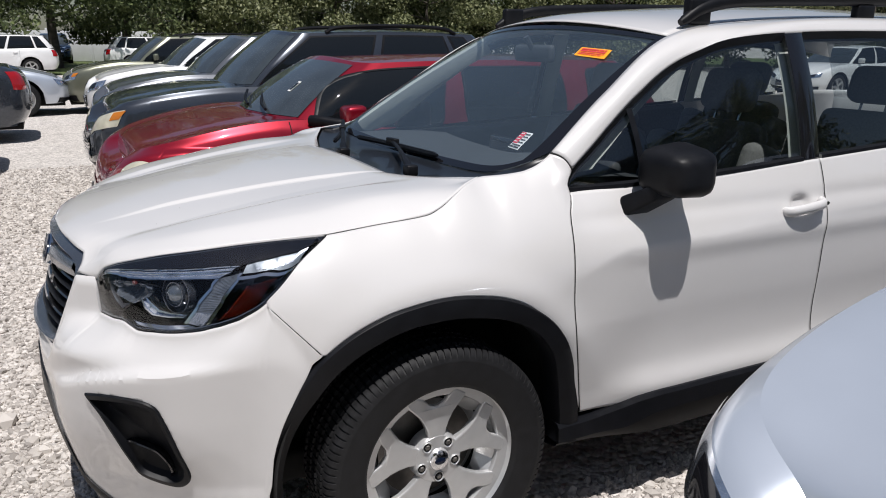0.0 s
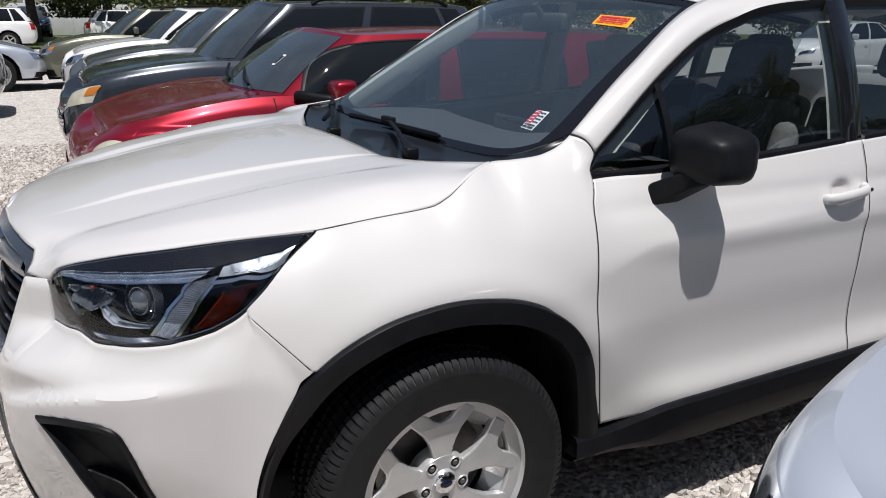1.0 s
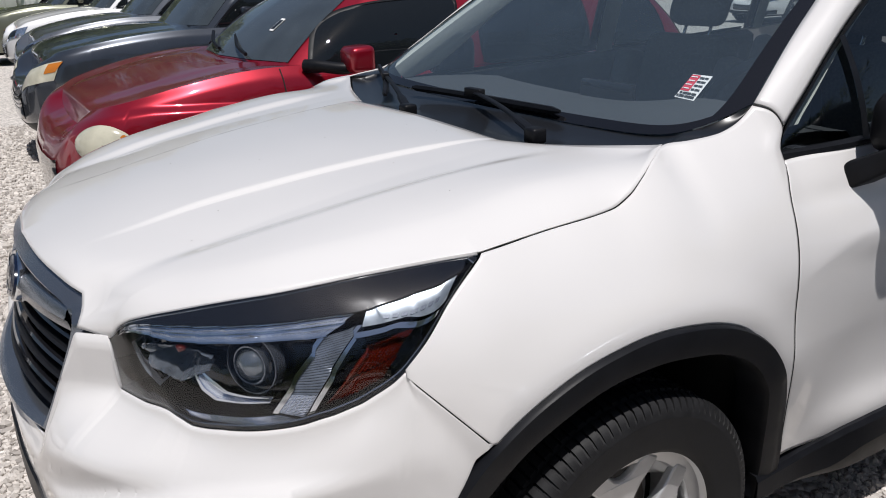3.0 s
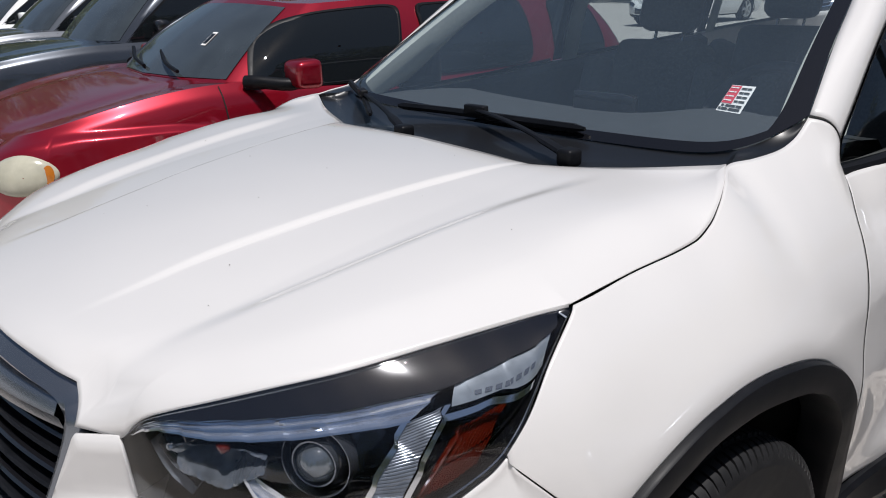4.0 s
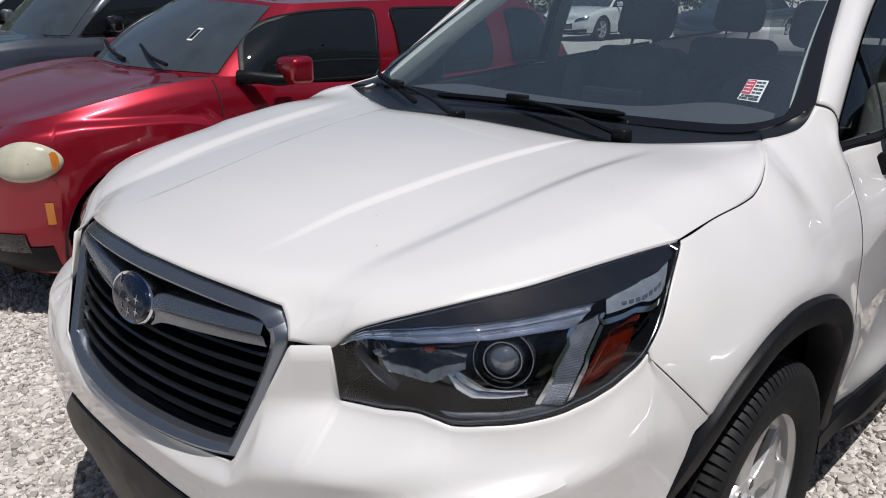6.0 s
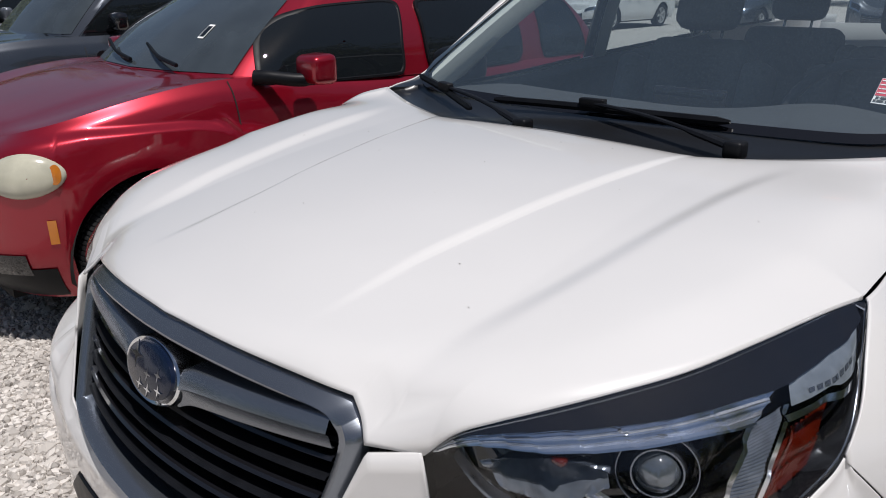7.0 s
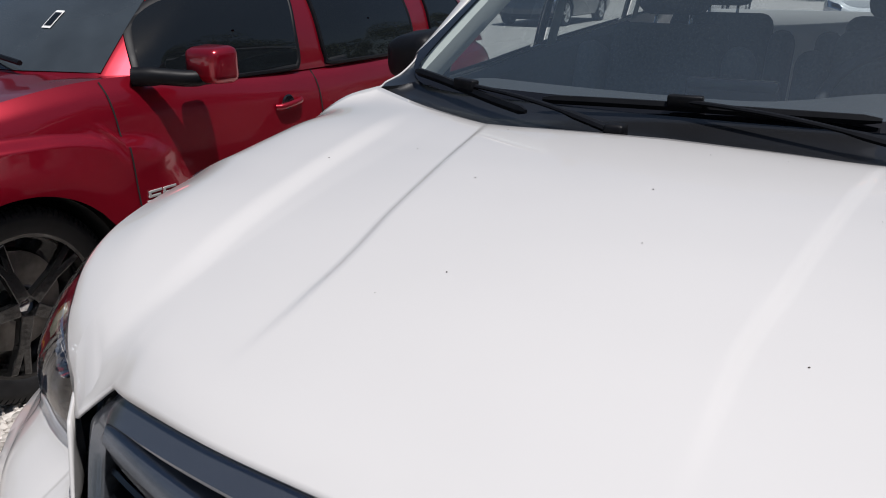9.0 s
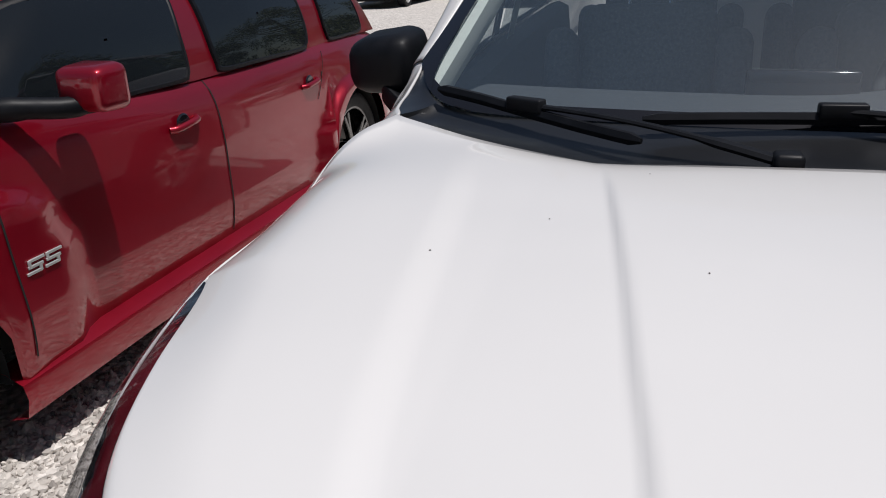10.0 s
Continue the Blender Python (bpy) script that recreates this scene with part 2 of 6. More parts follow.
mid_y = curve((-0.49, 0.832), (-0.455, 0.842), (-0.33, 0.880), (-0.15, 0.892), (0.1, 0.895), (0.45, 0.887), (1.5, 0.892), (2.6, 0.892), (3.2, 0.86), (3.5, 0.78), (3.66, 0.62))


rim_y = curve((-0.28, 0.774), (-0.15, 0.772), (-0.05, 0.777), (0.0, 0.777), (0.043, 0.774), (0.086, 0.762), (0.136, 0.738), (0.205, 0.702), (0.25, 0.7185), (0.3145, 0.7295), (0.355, 0.7315), (0.387, 0.729), (0.4045, 0.727))


def wing_rim(x):
    """Half width and height of the wing's upper edge: along the bonnet and the screen, then down the foot of the pillar."""
    k = np.clip((x - 0.4045) / 0.0503, 0, 1)
    bulge = np.sin(np.pi * k)
    z = np.where(x < -0.28, top_a(x), np.where(x < 0.4045, top_b(x), 1.169 - 0.047 * k + 0.011 * bulge))
    return np.where(x < 0.4045, rim_y(x), 0.727 + 0.042 * k + 0.009 * bulge), z


HANDLES = (1.346, 2.285)
SHOULDER = (0.895, 0.900, 0.925, 0.955)


def flank(x, z):
    """Half width of the body at a place on its flank."""
    x, z = np.asarray(x, float), np.asarray(z, float)
    door = step((x - 0.30) / 0.35)
    low = 0.78 * (1 - door) + np.interp(x, [0.45, 1.0, 1.5, 2.5], SHOULDER) * door
    w = np.clip((z - low) / (top_ref(x) - low), 0, 1.2)
    y = mid_y(x) - lean_in(x) * w ** (2.2 - 1.0 * door)
    y = y - 0.030 * np.clip((0.68 - z) / 0.32, 0, 1) ** 1.2 * (1 - 0.8 * step((x - 0.5) / 0.35))
    for ax in (0.0, WHEELBASE):
        r = np.hypot(x - ax, z - AXLE_Z)
        y = y + 0.010 * np.exp(-(((r - 0.52) / 0.055) ** 2)) * np.clip((z - 0.45) / 0.2, 0, 1)
    # hollow along the lower doors, with a sharper lower edge
    inside = step((x - 0.50) / 0.25) * step((2.25 - x) / 0.2)
    y = y - 0.007 * inside * np.exp(-(((z - 0.60) / 0.11) ** 2)) + 0.020 * inside * np.exp(-(((z - 0.425) / 0.058) ** 2))
    y = y + 0.006 * inside * np.exp(-(((z - 0.88) / 0.035) ** 2))
    for hx in HANDLES:
        y = y - 0.020 * np.exp(-((((x - hx) / 0.046) ** 2 + ((z - 0.960) / 0.030) ** 2) ** 2))
    y = y - 0.004 * step((x - 0.36) / 0.2) * np.exp(-(((z - 0.985) / 0.024) ** 2))
    return y


# the bowed gap between front wing and front door
seam_x = curve((0.30, 0.492), (0.36, 0.485), (0.468, 0.465), (0.571, 0.444), (0.67, 0.424), (0.76, 0.417), (0.84, 0.416), (0.92, 0.420), (0.995, 0.427), (1.062, 0.450), (1.080, 0.447), (1.122, 0.4745), (1.17, 0.478))


def column_panel(xs, zlo, zhi, nz, proud=0.0, bow=None):
    """A panel of the flank between two heights, column by column; bow: how far each column follows the door gap."""
    t = np.linspace(0, 1, nz)[:, None]
    z = zlo[None] * (1 - t) + zhi[None] * t
    x = np.broadcast_to(xs, z.shape)
    if bow is not None:
        x = x + bow[None] * (seam_x(z) - 0.4559)
    return np.stack([x, -(flank(x, z) + proud), z], -1)


def nest(xs, x0=0.0):
    """Height of the arch's outer line over given places."""
    ax, az = arch_line(arch_out, -5, 186, 160)
    o = np.argsort(ax)
    return np.interp(xs, ax[o] + x0, az[o])


for s in (1, -1):
    # front wing
    xs = np.concatenate([np.linspace(-0.453, -0.285, 20), np.linspace(-0.28, 0.4045, 70), np.linspace(0.409, 0.4548, 11)])
    low = np.where(xs < -0.334, np.interp(xs, [-0.459, -0.334], [0.872, 0.732]), nest(xs))
    low = np.where(xs > 0.44, np.minimum(low, np.interp(xs, [0.44, 0.452], [0.53, 0.40])), low)
    edge_y, edge_z = wing_rim(xs)
    g = column_panel(xs, low, np.maximum(edge_z - 0.0012, low + 0.002), 56, 0.0, step((xs - 0.22) / 0.2348))
    lift_from = np.interp(xs, [0.10, 0.25, 0.4548], [0.90, 0.92, 1.03])
    h = np.clip((g[..., 2] - lift_from) / np.maximum(edge_z - lift_from, 0.02), 0, 1) ** 2
    g[..., 1] += h * (-edge_y - g[-1, :, 1]) * step((xs + 0.28) / 0.12)
    part("front_wing", quilt(sided(g, s), flip=True), WHITE, white_car, thick=0.004)
    part("pillar_seam", tube(g[-1, -12:] * [1, s, 1], 0.0017, 6), SEAM, white_car)
    # doors
    for name, x0, x1 in (("front_door", 0.4570, 1.463), ("rear_door", 1.467, 2.362)):
        xs = np.linspace(x0, x1, 120)
        zlo = np.full(len(xs), 0.385)
        if name == "rear_door":
            zlo = np.where(xs > 2.15, np.maximum(zlo, nest(xs, WHEELBASE)), zlo)
        g = column_panel(xs, zlo, top_c(xs) - 0.002, 80, 0.0, step((0.85 - xs) / 0.393))
        door = part(name, quilt(sided(g, s), flip=True), WHITE, white_car, thick=0.004)
    # dark gaps between the panels
    for x, z0, z1 in ((0.4559, 0.39, 1.055), (1.465, 0.39, 1.09), (2.3645, 0.50, 1.13)):
        zz = np.linspace(z0, z1, 30)
        xx = seam_x(zz) if x < 0.5 else np.full(30, x)
        rows = [np.stack([xx + d, -(flank(xx + d, zz) + 0.0005), zz], -1) for d in (-0.0019, 0.0019)]
        part("panel_gap", quilt(sided(rows, s)), SEAM, white_car)
    # rear quarter
    xs = np.concatenate([np.linspace(2.367, 3.5, 60), np.linspace(3.52, 3.66, 12)])
    zlo = np.where(np.abs(xs - WHEELBASE) < 0.45, nest(xs, WHEELBASE), 0.40)
    part("rear_quarter", quilt(sided(column_panel(xs, zlo, top_c(xs), 30), s), flip=True), WHITE, white_car, thick=0.004)
    # arch cladding and liners
    for ax in (0.0, WHEELBASE):
        a = np.linspace(-6, 186, 90)
        ro, ri = arch_out(a), arch_in(a)
        if ax:
            ro, ri = ro[::-1], ri[::-1]
        rows = []
        for f, off in ((0.0, -0.01), (0.0, 0.008), (0.06, 0.013), (0.5, 0.014), (0.93, 0.008), (1.0, -0.004), (1.0, -0.07)):
            r = ro * (1 - f) + ri * f
            x, z = ax + r * np.cos(np.radians(a)), AXLE_Z + r * np.sin(np.radians(a))
            ref = flank(ax + ro * np.cos(np.radians(a)), AXLE_Z + ro * np.sin(np.radians(a)))
            rows.append(np.stack([x, -(ref + off), z], -1))
        part("arch_cladding", quilt(sided(rows, s)), PLASTIC, white_car, "matt black wheel arch cladding", flat_angle=50)
        rows = []
        for y in (-0.86, -0.55):
            rr = arch_in(a) + 0.03
            rows.append(np.stack([ax + rr * np.cos(np.radians(a)), np.full(len(a), y), AXLE_Z + rr * np.sin(np.radians(a))], -1))
        rows.append(np.stack([ax + 0 * a, np.full(len(a), -0.55), AXLE_Z + 0 * a], -1))
        part("arch_liner", quilt(sided(rows, s)), DARK, white_car)
    # sill cladding
    xs = np.concatenate([np.linspace(0.395, 0.75, 30), np.linspace(0.78, 2.27, 40)])
    topz = curve((0.39, 0.365), (0.50, 0.368), (0.60, 0.385), (0.70, 0.412), (0.78, 0.420), (2.27, 0.43))(xs)
    botz = curve((0.39, 0.285), (0.7, 0.275), (2.27, 0.30))(xs)
    ridge = curve((0.39, 0.30), (0.62, 0.305), (0.75, 0.345), (0.9, 0.352), (2.27, 0.365))(xs)
    rows = [np.stack([xs, -(flank(xs, topz) + o), z], -1) for o, z in ((-0.02, topz + 0.002), (0.008, topz), (0.016, topz - 0.012), (0.018, ridge + 0.006), (0.008, ridge), (0.004, (ridge + botz) / 2), (-0.006, botz), (-0.10, botz - 0.02))]
    part("sill_cladding", quilt(sided(rows, s)), PLASTIC, white_car, "matt black sill cladding", flat_angle=30)

# floor pan under the body
part("floor_pan", soft_box((-0.75, -0.62, 0.24), (3.4, 0.62, 0.34), 0.02), DARK, white_car)


# ---- bonnet ----
front_edge = resample([(-0.885, 0, 0.958), (-0.873, -0.17, 0.954), (-0.846, -0.31, 0.944), (-0.826, -0.368, 0.936)], 70)
drop_edge = np.array([(-0.826, -0.368, 0.936), (-0.834, -0.392, 0.915), (-0.852, -0.417, 0.889)])
lamp_edge = resample([(-0.807, -0.473, 0.889), (-0.788, -0.503, 0.922), (-0.757, -0.541, 0.941), (-0.722, -0.576, 0.954), (-0.660, -0.630, 0.973), (-0.580, -0.679, 0.987), (-0.475, -0.716, 0.999), (-0.35, -0.749, 1.007), (-0.285, -0.771, 1.012)], 46)
rear_edge = resample([(0.060, 0, 1.088), (0.060, -0.20, 1.084), (0.068, -0.33, 1.078), (0.082, -0.385, 1.078), (0.128, -0.54, 1.091), (0.199, -0.702, 1.110)], 60)
side_x = np.linspace(0.197, -0.28, 40)
side_edge = np.stack([side_x, -top_y(side_x) + 0.0025, top_b(side_x) + 0.0005], -1)
F = np.concatenate([front_edge[:-1], resample(drop_edge, 10)[:-1], lamp_edge])
R = np.concatenate([rear_edge[:-1], side_edge])
R = np.stack([np.interp(np.linspace(0, 1, len(F)), np.linspace(0, 1, len(R)), R[:, k]) for k in range(3)], 1)
crease = curve((-0.85, 0.225), (-0.6, 0.232), (-0.42, 0.258), (-0.16, 0.298), (0.04, 0.335), (0.08, 0.35))
ridge_at = curve((-0.85, 0.385), (-0.74, 0.398), (-0.5, 0.440), (-0.11, 0.482), (0.1, 0.515), (0.2, 0.53))
v = np.concatenate([[0, 0.006, 0.018], np.linspace(0.04, 1, 56)])[:, None]
H = F[None] * (1 - v[..., None]) + R[None] * v[..., None]
along = curve((-0.1, 0.935), (0, 0.956), (0.04, 0.968), (0.10, 0.980), (0.168, 0.994), (0.268, 1.016), (0.368, 1.034), (0.468, 1.050), (0.568, 1.063), (0.668, 1.074), (0.768, 1.082), (0.868, 1.087), (0.96, 1.090), (1.2, 1.098))
rim_line = np.concatenate([lamp_edge, side_edge[::-1]])
rim_line = rim_line[np.argsort(rim_line[:, 0])]


def bonnet_z(x, y):
    """The bonnet's height: a crowned sheet with a pressed line and a soft ridge outside it."""
    ay = np.abs(y)
    mid = along(x + 0.885 - 0.43 * ay.clip(0, 0.42) ** 2)
    ye, ze = np.interp(x, rim_line[:, 0], -rim_line[:, 1]), np.interp(x, rim_line[:, 0], rim_line[:, 2])
    z = mid - (mid - ze) * (ay / ye).clip(0, 1.1) ** (7 + 9 * step((x + 0.40) / 0.40))
    fade = step((x + 0.82) / 0.30) * step((0.10 - x) / 0.24)
    z = z - 0.0070 * step((ay - crease(x)) / 0.014) * step((ye - ay) / 0.25) * fade
    z = z + 0.0085 * step((ay - ridge_at(x) - 0.003) / 0.049) * step((ye - ay) / 0.10) * fade
    return z


base_z = bonnet_z(H[..., 0], H[..., 1])
H[..., 2] = base_z + (F[None, :, 2] - base_z[:1]) * np.exp(-v / (0.009 + 0.035 * np.exp(-((np.arange(-75, len(F) - 75) / np.where(np.arange(len(F)) < 75, 18.0, 8.0)) ** 2)))) + (R[None, :, 2] - base_z[-1:]) * np.exp(-(1 - v) / 0.03)
lip = np.exp(-v / 0.02) * 0.006
H[..., 2] -= lip
full = np.concatenate([H[:, ::-1], (H * [1, -1, 1])[:, 1:]], 1)
bonnet = part("bonnet", quilt(full), WHITE, white_car, thick=0.004)


# small dry specks on the bonnet
rng = np.random.default_rng(21)
speck = bmesh.new()
for x, y in zip(rng.uniform(-0.7, 0.0, 14), rng.uniform(-0.6, 0.55, 14)):
    r = rng.uniform(0.0007, 0.0016)
    z = float(bonnet_z(np.array(x), np.array(y))) + 0.0006
    ring = [speck.verts.new((x + r * rng.uniform(0.6, 1.2) * math.cos(a), y + r * rng.uniform(0.6, 1.2) * math.sin(a), z)) for a in np.linspace(0, 2 * math.pi, 7, endpoint=False)]
    top = speck.verts.new((x, y, z + 0.0008))
    for i in range(7):
        speck.faces.new((ring[i], ring[(i + 1) % 7], top))
tagged(part("dirt_specks", speck, material("dry_dirt", (0.06, 0.05, 0.04), 0.9), bonnet), "small dark specks of dirt", kind="stuff")


# ---- front bumper ----
plan = resample([(-0.972, 0), (-0.963, -0.2), (-0.943, -0.36), (-0.908, -0.50), (-0.835, -0.645), (-0.70, -0.768), (-0.55, -0.838), (-0.42, -0.868), (-0.33, -0.884), (-0.30, -0.8885)], 260)
nrm = np.stack([-np.gradient(plan[:, 1]), np.gradient(plan[:, 0])], 1)
nrm /= np.linalg.norm(nrm, axis=1)[:, None]
nrm = np.where((nrm @ np.array([1.0, 0.35]) < 0)[:, None], -nrm, nrm)
Q = np.abs(plan[:, 1]) + plan[:, 0]
lens_low = resample([(-0.806, -0.481, 0.809), (-0.784, -0.556, 0.806), (-0.763, -0.610, 0.801), (-0.742, -0.655, 0.791), (-0.700, -0.708, 0.793), (-0.640, -0.757, 0.810), (-0.570, -0.791, 0.839), (-0.500, -0.813, 0.858), (-0.459, -0.824, 0.872), (-0.421, -0.822, 0.903), (-0.361, -0.803, 0.956), (-0.288, -0.778, 1.006)], 60)
lens_low[:, 2] += broken((-0.806, -0.013), (-0.794, -0.008), (-0.781, -0.003), (-0.77, 0.004), (-0.758, 0.010), (-0.748, 0.011), (-0.737, 0.006), (-0.704, 0.007), (-0.673, 0.001), (-0.638, -0.006), (-0.599, -0.017), (-0.559, -0.022), (-0.518, -0.020), (-0.487, -0.012), (-0.465, -0.005), (-0.44, 0.0))(lens_low[:, 0])
lens_top = lamp_edge[np.linspace(0, 45, 60).round().astype(int)] - [0, 0, 0.004]
# upper edge of the bumper: under the grille, up its side, under the lamp, down the seam to the arch
sx = np.linspace(-0.447, -0.3365, 8)
sz = np.interp(sx, [-0.459, -0.334], [0.872, 0.732]) - 0.002
SEAM_LINE = np.stack([sx - 0.002, -flank(sx, sz), sz], -1)
EDGE_Q = np.concatenate([[-0.972, -0.75, -0.60, -0.585, -0.49, -0.405], np.linspace(-0.395, 0.39, 45), np.linspace(0.41, 0.555, 8)])
EDGE = np.concatenate([[(-0.958, 0, 0.650), (-0.948, -0.19, 0.654), (-0.928, -0.338, 0.668), (-0.926, -0.352, 0.682), (-0.853, -0.421, 0.884), (-0.809, -0.471, 0.886)], lens_low[:45] - [0, 0, 0.003], SEAM_LINE])


def bump_top(q):
    return np.interp(q, EDGE_Q, EDGE[:, 2])


bump_low = broken((-0.972, 0.572), (-0.66, 0.562), (-0.50, 0.45), (-0.42, 0.34), (-0.30, 0.275), (0.0, 0.255), (0.6, 0.25))
def bumper_at(q, z):
    """A place on the front bumper's skin, near side."""
    q, z = np.broadcast_arrays(np.asarray(q, float), np.asarray(z, float))
    base = np.stack([np.interp(q, Q, plan[:, k]) for k in (0, 1)], -1)
    n = np.stack([np.interp(q, Q, nrm[:, k]) for k in (0, 1)], -1)
    d = 0.045 * np.clip((0.50 - z) / 0.25, 0, 1) ** 1.5 * step((0.35 - q) / 0.3)
    e = np.stack([np.interp(q, EDGE_Q, EDGE[:, k]) for k in (0, 1)], -1)
    soft = sum(np.stack([np.interp(q + o, EDGE_Q, EDGE[:, k]) for k in (0, 1)], -1) for o in np.linspace(-0.08, 0.08, 9)) / 9
    z0 = np.interp(q, [-0.68, -0.60, -0.50, -0.42, -0.36, 0.0, 0.30, 0.45, 0.555], [0.62, 0.63, 0.675, 0.70, 0.705, 0.700, 0.72, 0.70, 0.60])
    top = np.where(q < -0.395, np.minimum(0.797, bump_top(q)), bump_top(q))
    g = (step((z - z0) / np.maximum(top - z0, 0.02)) ** 1.1)[..., None]
    near = step((z - np.minimum(top, bump_top(q)) + 0.055) / 0.05)[..., None]
    base = base * (1 - g) + (soft * (1 - near) + e * near) * g
    # the ledge over the fog lamp pocket, hollow above it
    w = step((q + 0.62) / 0.34) * step((0.40 - q) / 0.35)
    ledge = curve((-0.62, 0.615), (-0.42, 0.642), (-0.23, 0.690), (0.0, 0.725), (0.185, 0.740), (0.3, 0.745))(q)
    d = d - 0.020 * step((ledge - z) / 0.024) * w * step((z - 0.36) / 0.22)
    d = d + 0.006 * np.exp(-(((z - ledge - 0.012) / 0.028) ** 2)) * w
    d = d + 0.035 * np.clip((0.74 - z) / 0.36, 0, 1) * step((q + 0.45) / 0.25) * step((0.50 - q) / 0.2)
    return np.stack([base[..., 0] + n[..., 0] * d, base[..., 1] + n[..., 1] * d, z], -1)


def shrink(outline, f, c=None):
    o = np.array(outline, float)
    c = o.mean(0) if c is None else np.array(c)
    return [tuple(v) for v in c + (o - c) * f]


POCKET = [(-0.240, 0.633), (-0.17, 0.642), (-0.105, 0.645), (-0.04, 0.644), (0.015, 0.637), (0.045, 0.622), (0.062, 0.595), (0.08, 0.555), (0.10, 0.49), (0.115, 0.438), (0.112, 0.412), (0.09, 0.390), (0.05, 0.378), (-0.02, 0.386), (-0.09, 0.407), (-0.11, 0.45), (-0.13, 0.50), (-0.155, 0.545), (-0.185, 0.585), (-0.220, 0.615)]
def inside(u, w, outline):
    """Which of the places lie in a polygon."""
    o = np.array(outline)
    hit = np.zeros(np.shape(u), bool)
    for (x0, y0), (x1, y1) in zip(o, np.roll(o, -1, 0)):
        cross = (y0 > w) != (y1 > w)
        hit ^= cross & (u < (x1 - x0) * (w - y0) / ((y1 - y0) if y1 != y0 else 1e-9) + x0)
    return hit


qs = np.concatenate([np.linspace(-0.972, -0.60, 30), np.linspace(-0.59, -0.38, 42), np.linspace(-0.37, 0.0, 90), np.linspace(0.008, 0.5555, 62)])
cols = np.array([np.interp(q, Q, plan[:, 0]) for q in qs])
archz = np.where(cols > -0.49, nest(cols), 0)
zl = np.maximum(bump_low(qs), np.where(cols > -0.482, archz, 0))
zh = np.maximum(bump_top(qs), zl + 0.003)
t = np.linspace(0, 1, 60)[:, None]
zm = np.where(qs < -0.395, np.minimum(zh, 0.795), zh)
bz = np.concatenate([zl[None] * (1 - t) + zm[None] * t, zm[None] * (1 - t[10::10]) + zh[None] * t[10::10]])
bz[-1] = zh
B = bumper_at(np.broadcast_to(qs, bz.shape), bz)
bfull = np.concatenate([(B * [1, -1, 1])[:, ::-1], B[:, 1:]], 1)
holes = inside(np.broadcast_to(qs, bz.shape), bz, shrink(POCKET, 0.985))
core = inside(np.broadcast_to(qs, bz.shape), bz, shrink(POCKET, 0.93))
holes = (holes[:-1, :-1] & holes[1:, 1:]) | core[:-1, :-1] | core[1:, 1:] | core[:-1, 1:] | core[1:, :-1] | ((np.diff(bz, axis=0)[:, :-1] < 1e-5) & (np.diff(bz, axis=0)[:, 1:] < 1e-5))
holes = np.concatenate([holes[:, ::-1], holes], 1)
bumper = part("front_bumper", quilt(bfull, skip=holes, flip=True), WHITE, white_car, thick=0.004)
# black lower valance
qs = np.linspace(-0.972, 0.40, 90)
lowq = broken((-0.972, 0.572), (-0.66, 0.562), (-0.50, 0.45), (-0.42, 0.34), (-0.30, 0.278), (0.4, 0.256))(qs)
rows = []
for f, d in ((0.0, 0.015), (0.02, -0.004), (0.2, -0.006), (0.55, 0.008), (1.0, 0.03), (1.05, 0.12)):
    z = lowq * (1 - f) + 0.20 * f
    p = bumper_at(qs, z)
    n = np.stack([np.interp(qs, Q, nrm[:, k]) for k in (0, 1)], -1)
    p[:, :2] += n * d
    rows.append(p)
rows = np.array(rows)
part("lower_valance", quilt(np.concatenate([(rows * [1, -1, 1])[:, ::-1], rows[:, 1:]], 1)), PLASTIC, white_car, "matt black lower bumper trim")

def on_bumper(outline, n, off):
    """A smooth closed loop of (q, z) on the bumper, moved inward by off."""
    loop = resample(outline + outline[:1], n)
    p = bumper_at(loop[:, 0], loop[:, 1])
    nn = np.stack([np.interp(loop[:, 0], Q, nrm[:, k]) for k in (0, 1)], -1)
    p[:, :2] += nn * off
    return p


for s in (1, -1):
    rows = [on_bumper(shrink(POCKET, f), 96, o) for f, o in ((1.025, 0.004), (1.02, -0.0015), (0.99, -0.006), (0.90, -0.006), (0.85, 0.008), (0.77, 0.022), (0.52, 0.032))]
    c = rows[-1].mean(0)
    rows.append(np.array([c] * 96) + (rows[-1] - c) * 0.02)
    pocket = part("fog_lamp_bezel", quilt(sided(np.array(rows), s)), PLASTIC, white_car, "matt black fog lamp pocket")
    hole = [(-0.14, 0.503), (-0.10, 0.508), (-0.065, 0.502), (-0.03, 0.494), (0.0, 0.483), (0.02, 0.46), (0.032, 0.432), (0.02, 0.402), (-0.03, 0.396), (-0.085, 0.412), (-0.105, 0.43), (-0.122, 0.458)]
    rows = [on_bumper(shrink(hole, f), 40, o) for f, o in ((1.12, 0.034), (1.08, 0.012), (1.0, 0.010), (0.94, 0.040), (0.8, 0.065))]
    rows.append(np.array([rows[-1].mean(0)] * 40))
    part("fog_lamp_well", quilt(sided(np.array(rows), s)), GLOSSBLACK, pocket)


# ---- grille ----
def grille_at(y, z, out=0.0):
    """The grille's curved, leaning plane."""
    y, z = np.broadcast_arrays(np.asarray(y, float), np.asarray(z, float))
    return np.stack([-0.955 + 0.30 * (z - 0.66) + 0.42 * y**2 - out, y, z], -1)


GO = [(0.0, 0.955), (-0.15, 0.953), (-0.30, 0.940), (-0.358, 0.927), (-0.382, 0.908), (-0.400, 0.878), (-0.385, 0.80), (-0.350, 0.690), (-0.325, 0.672), (-0.20, 0.662), (0.0, 0.657)]
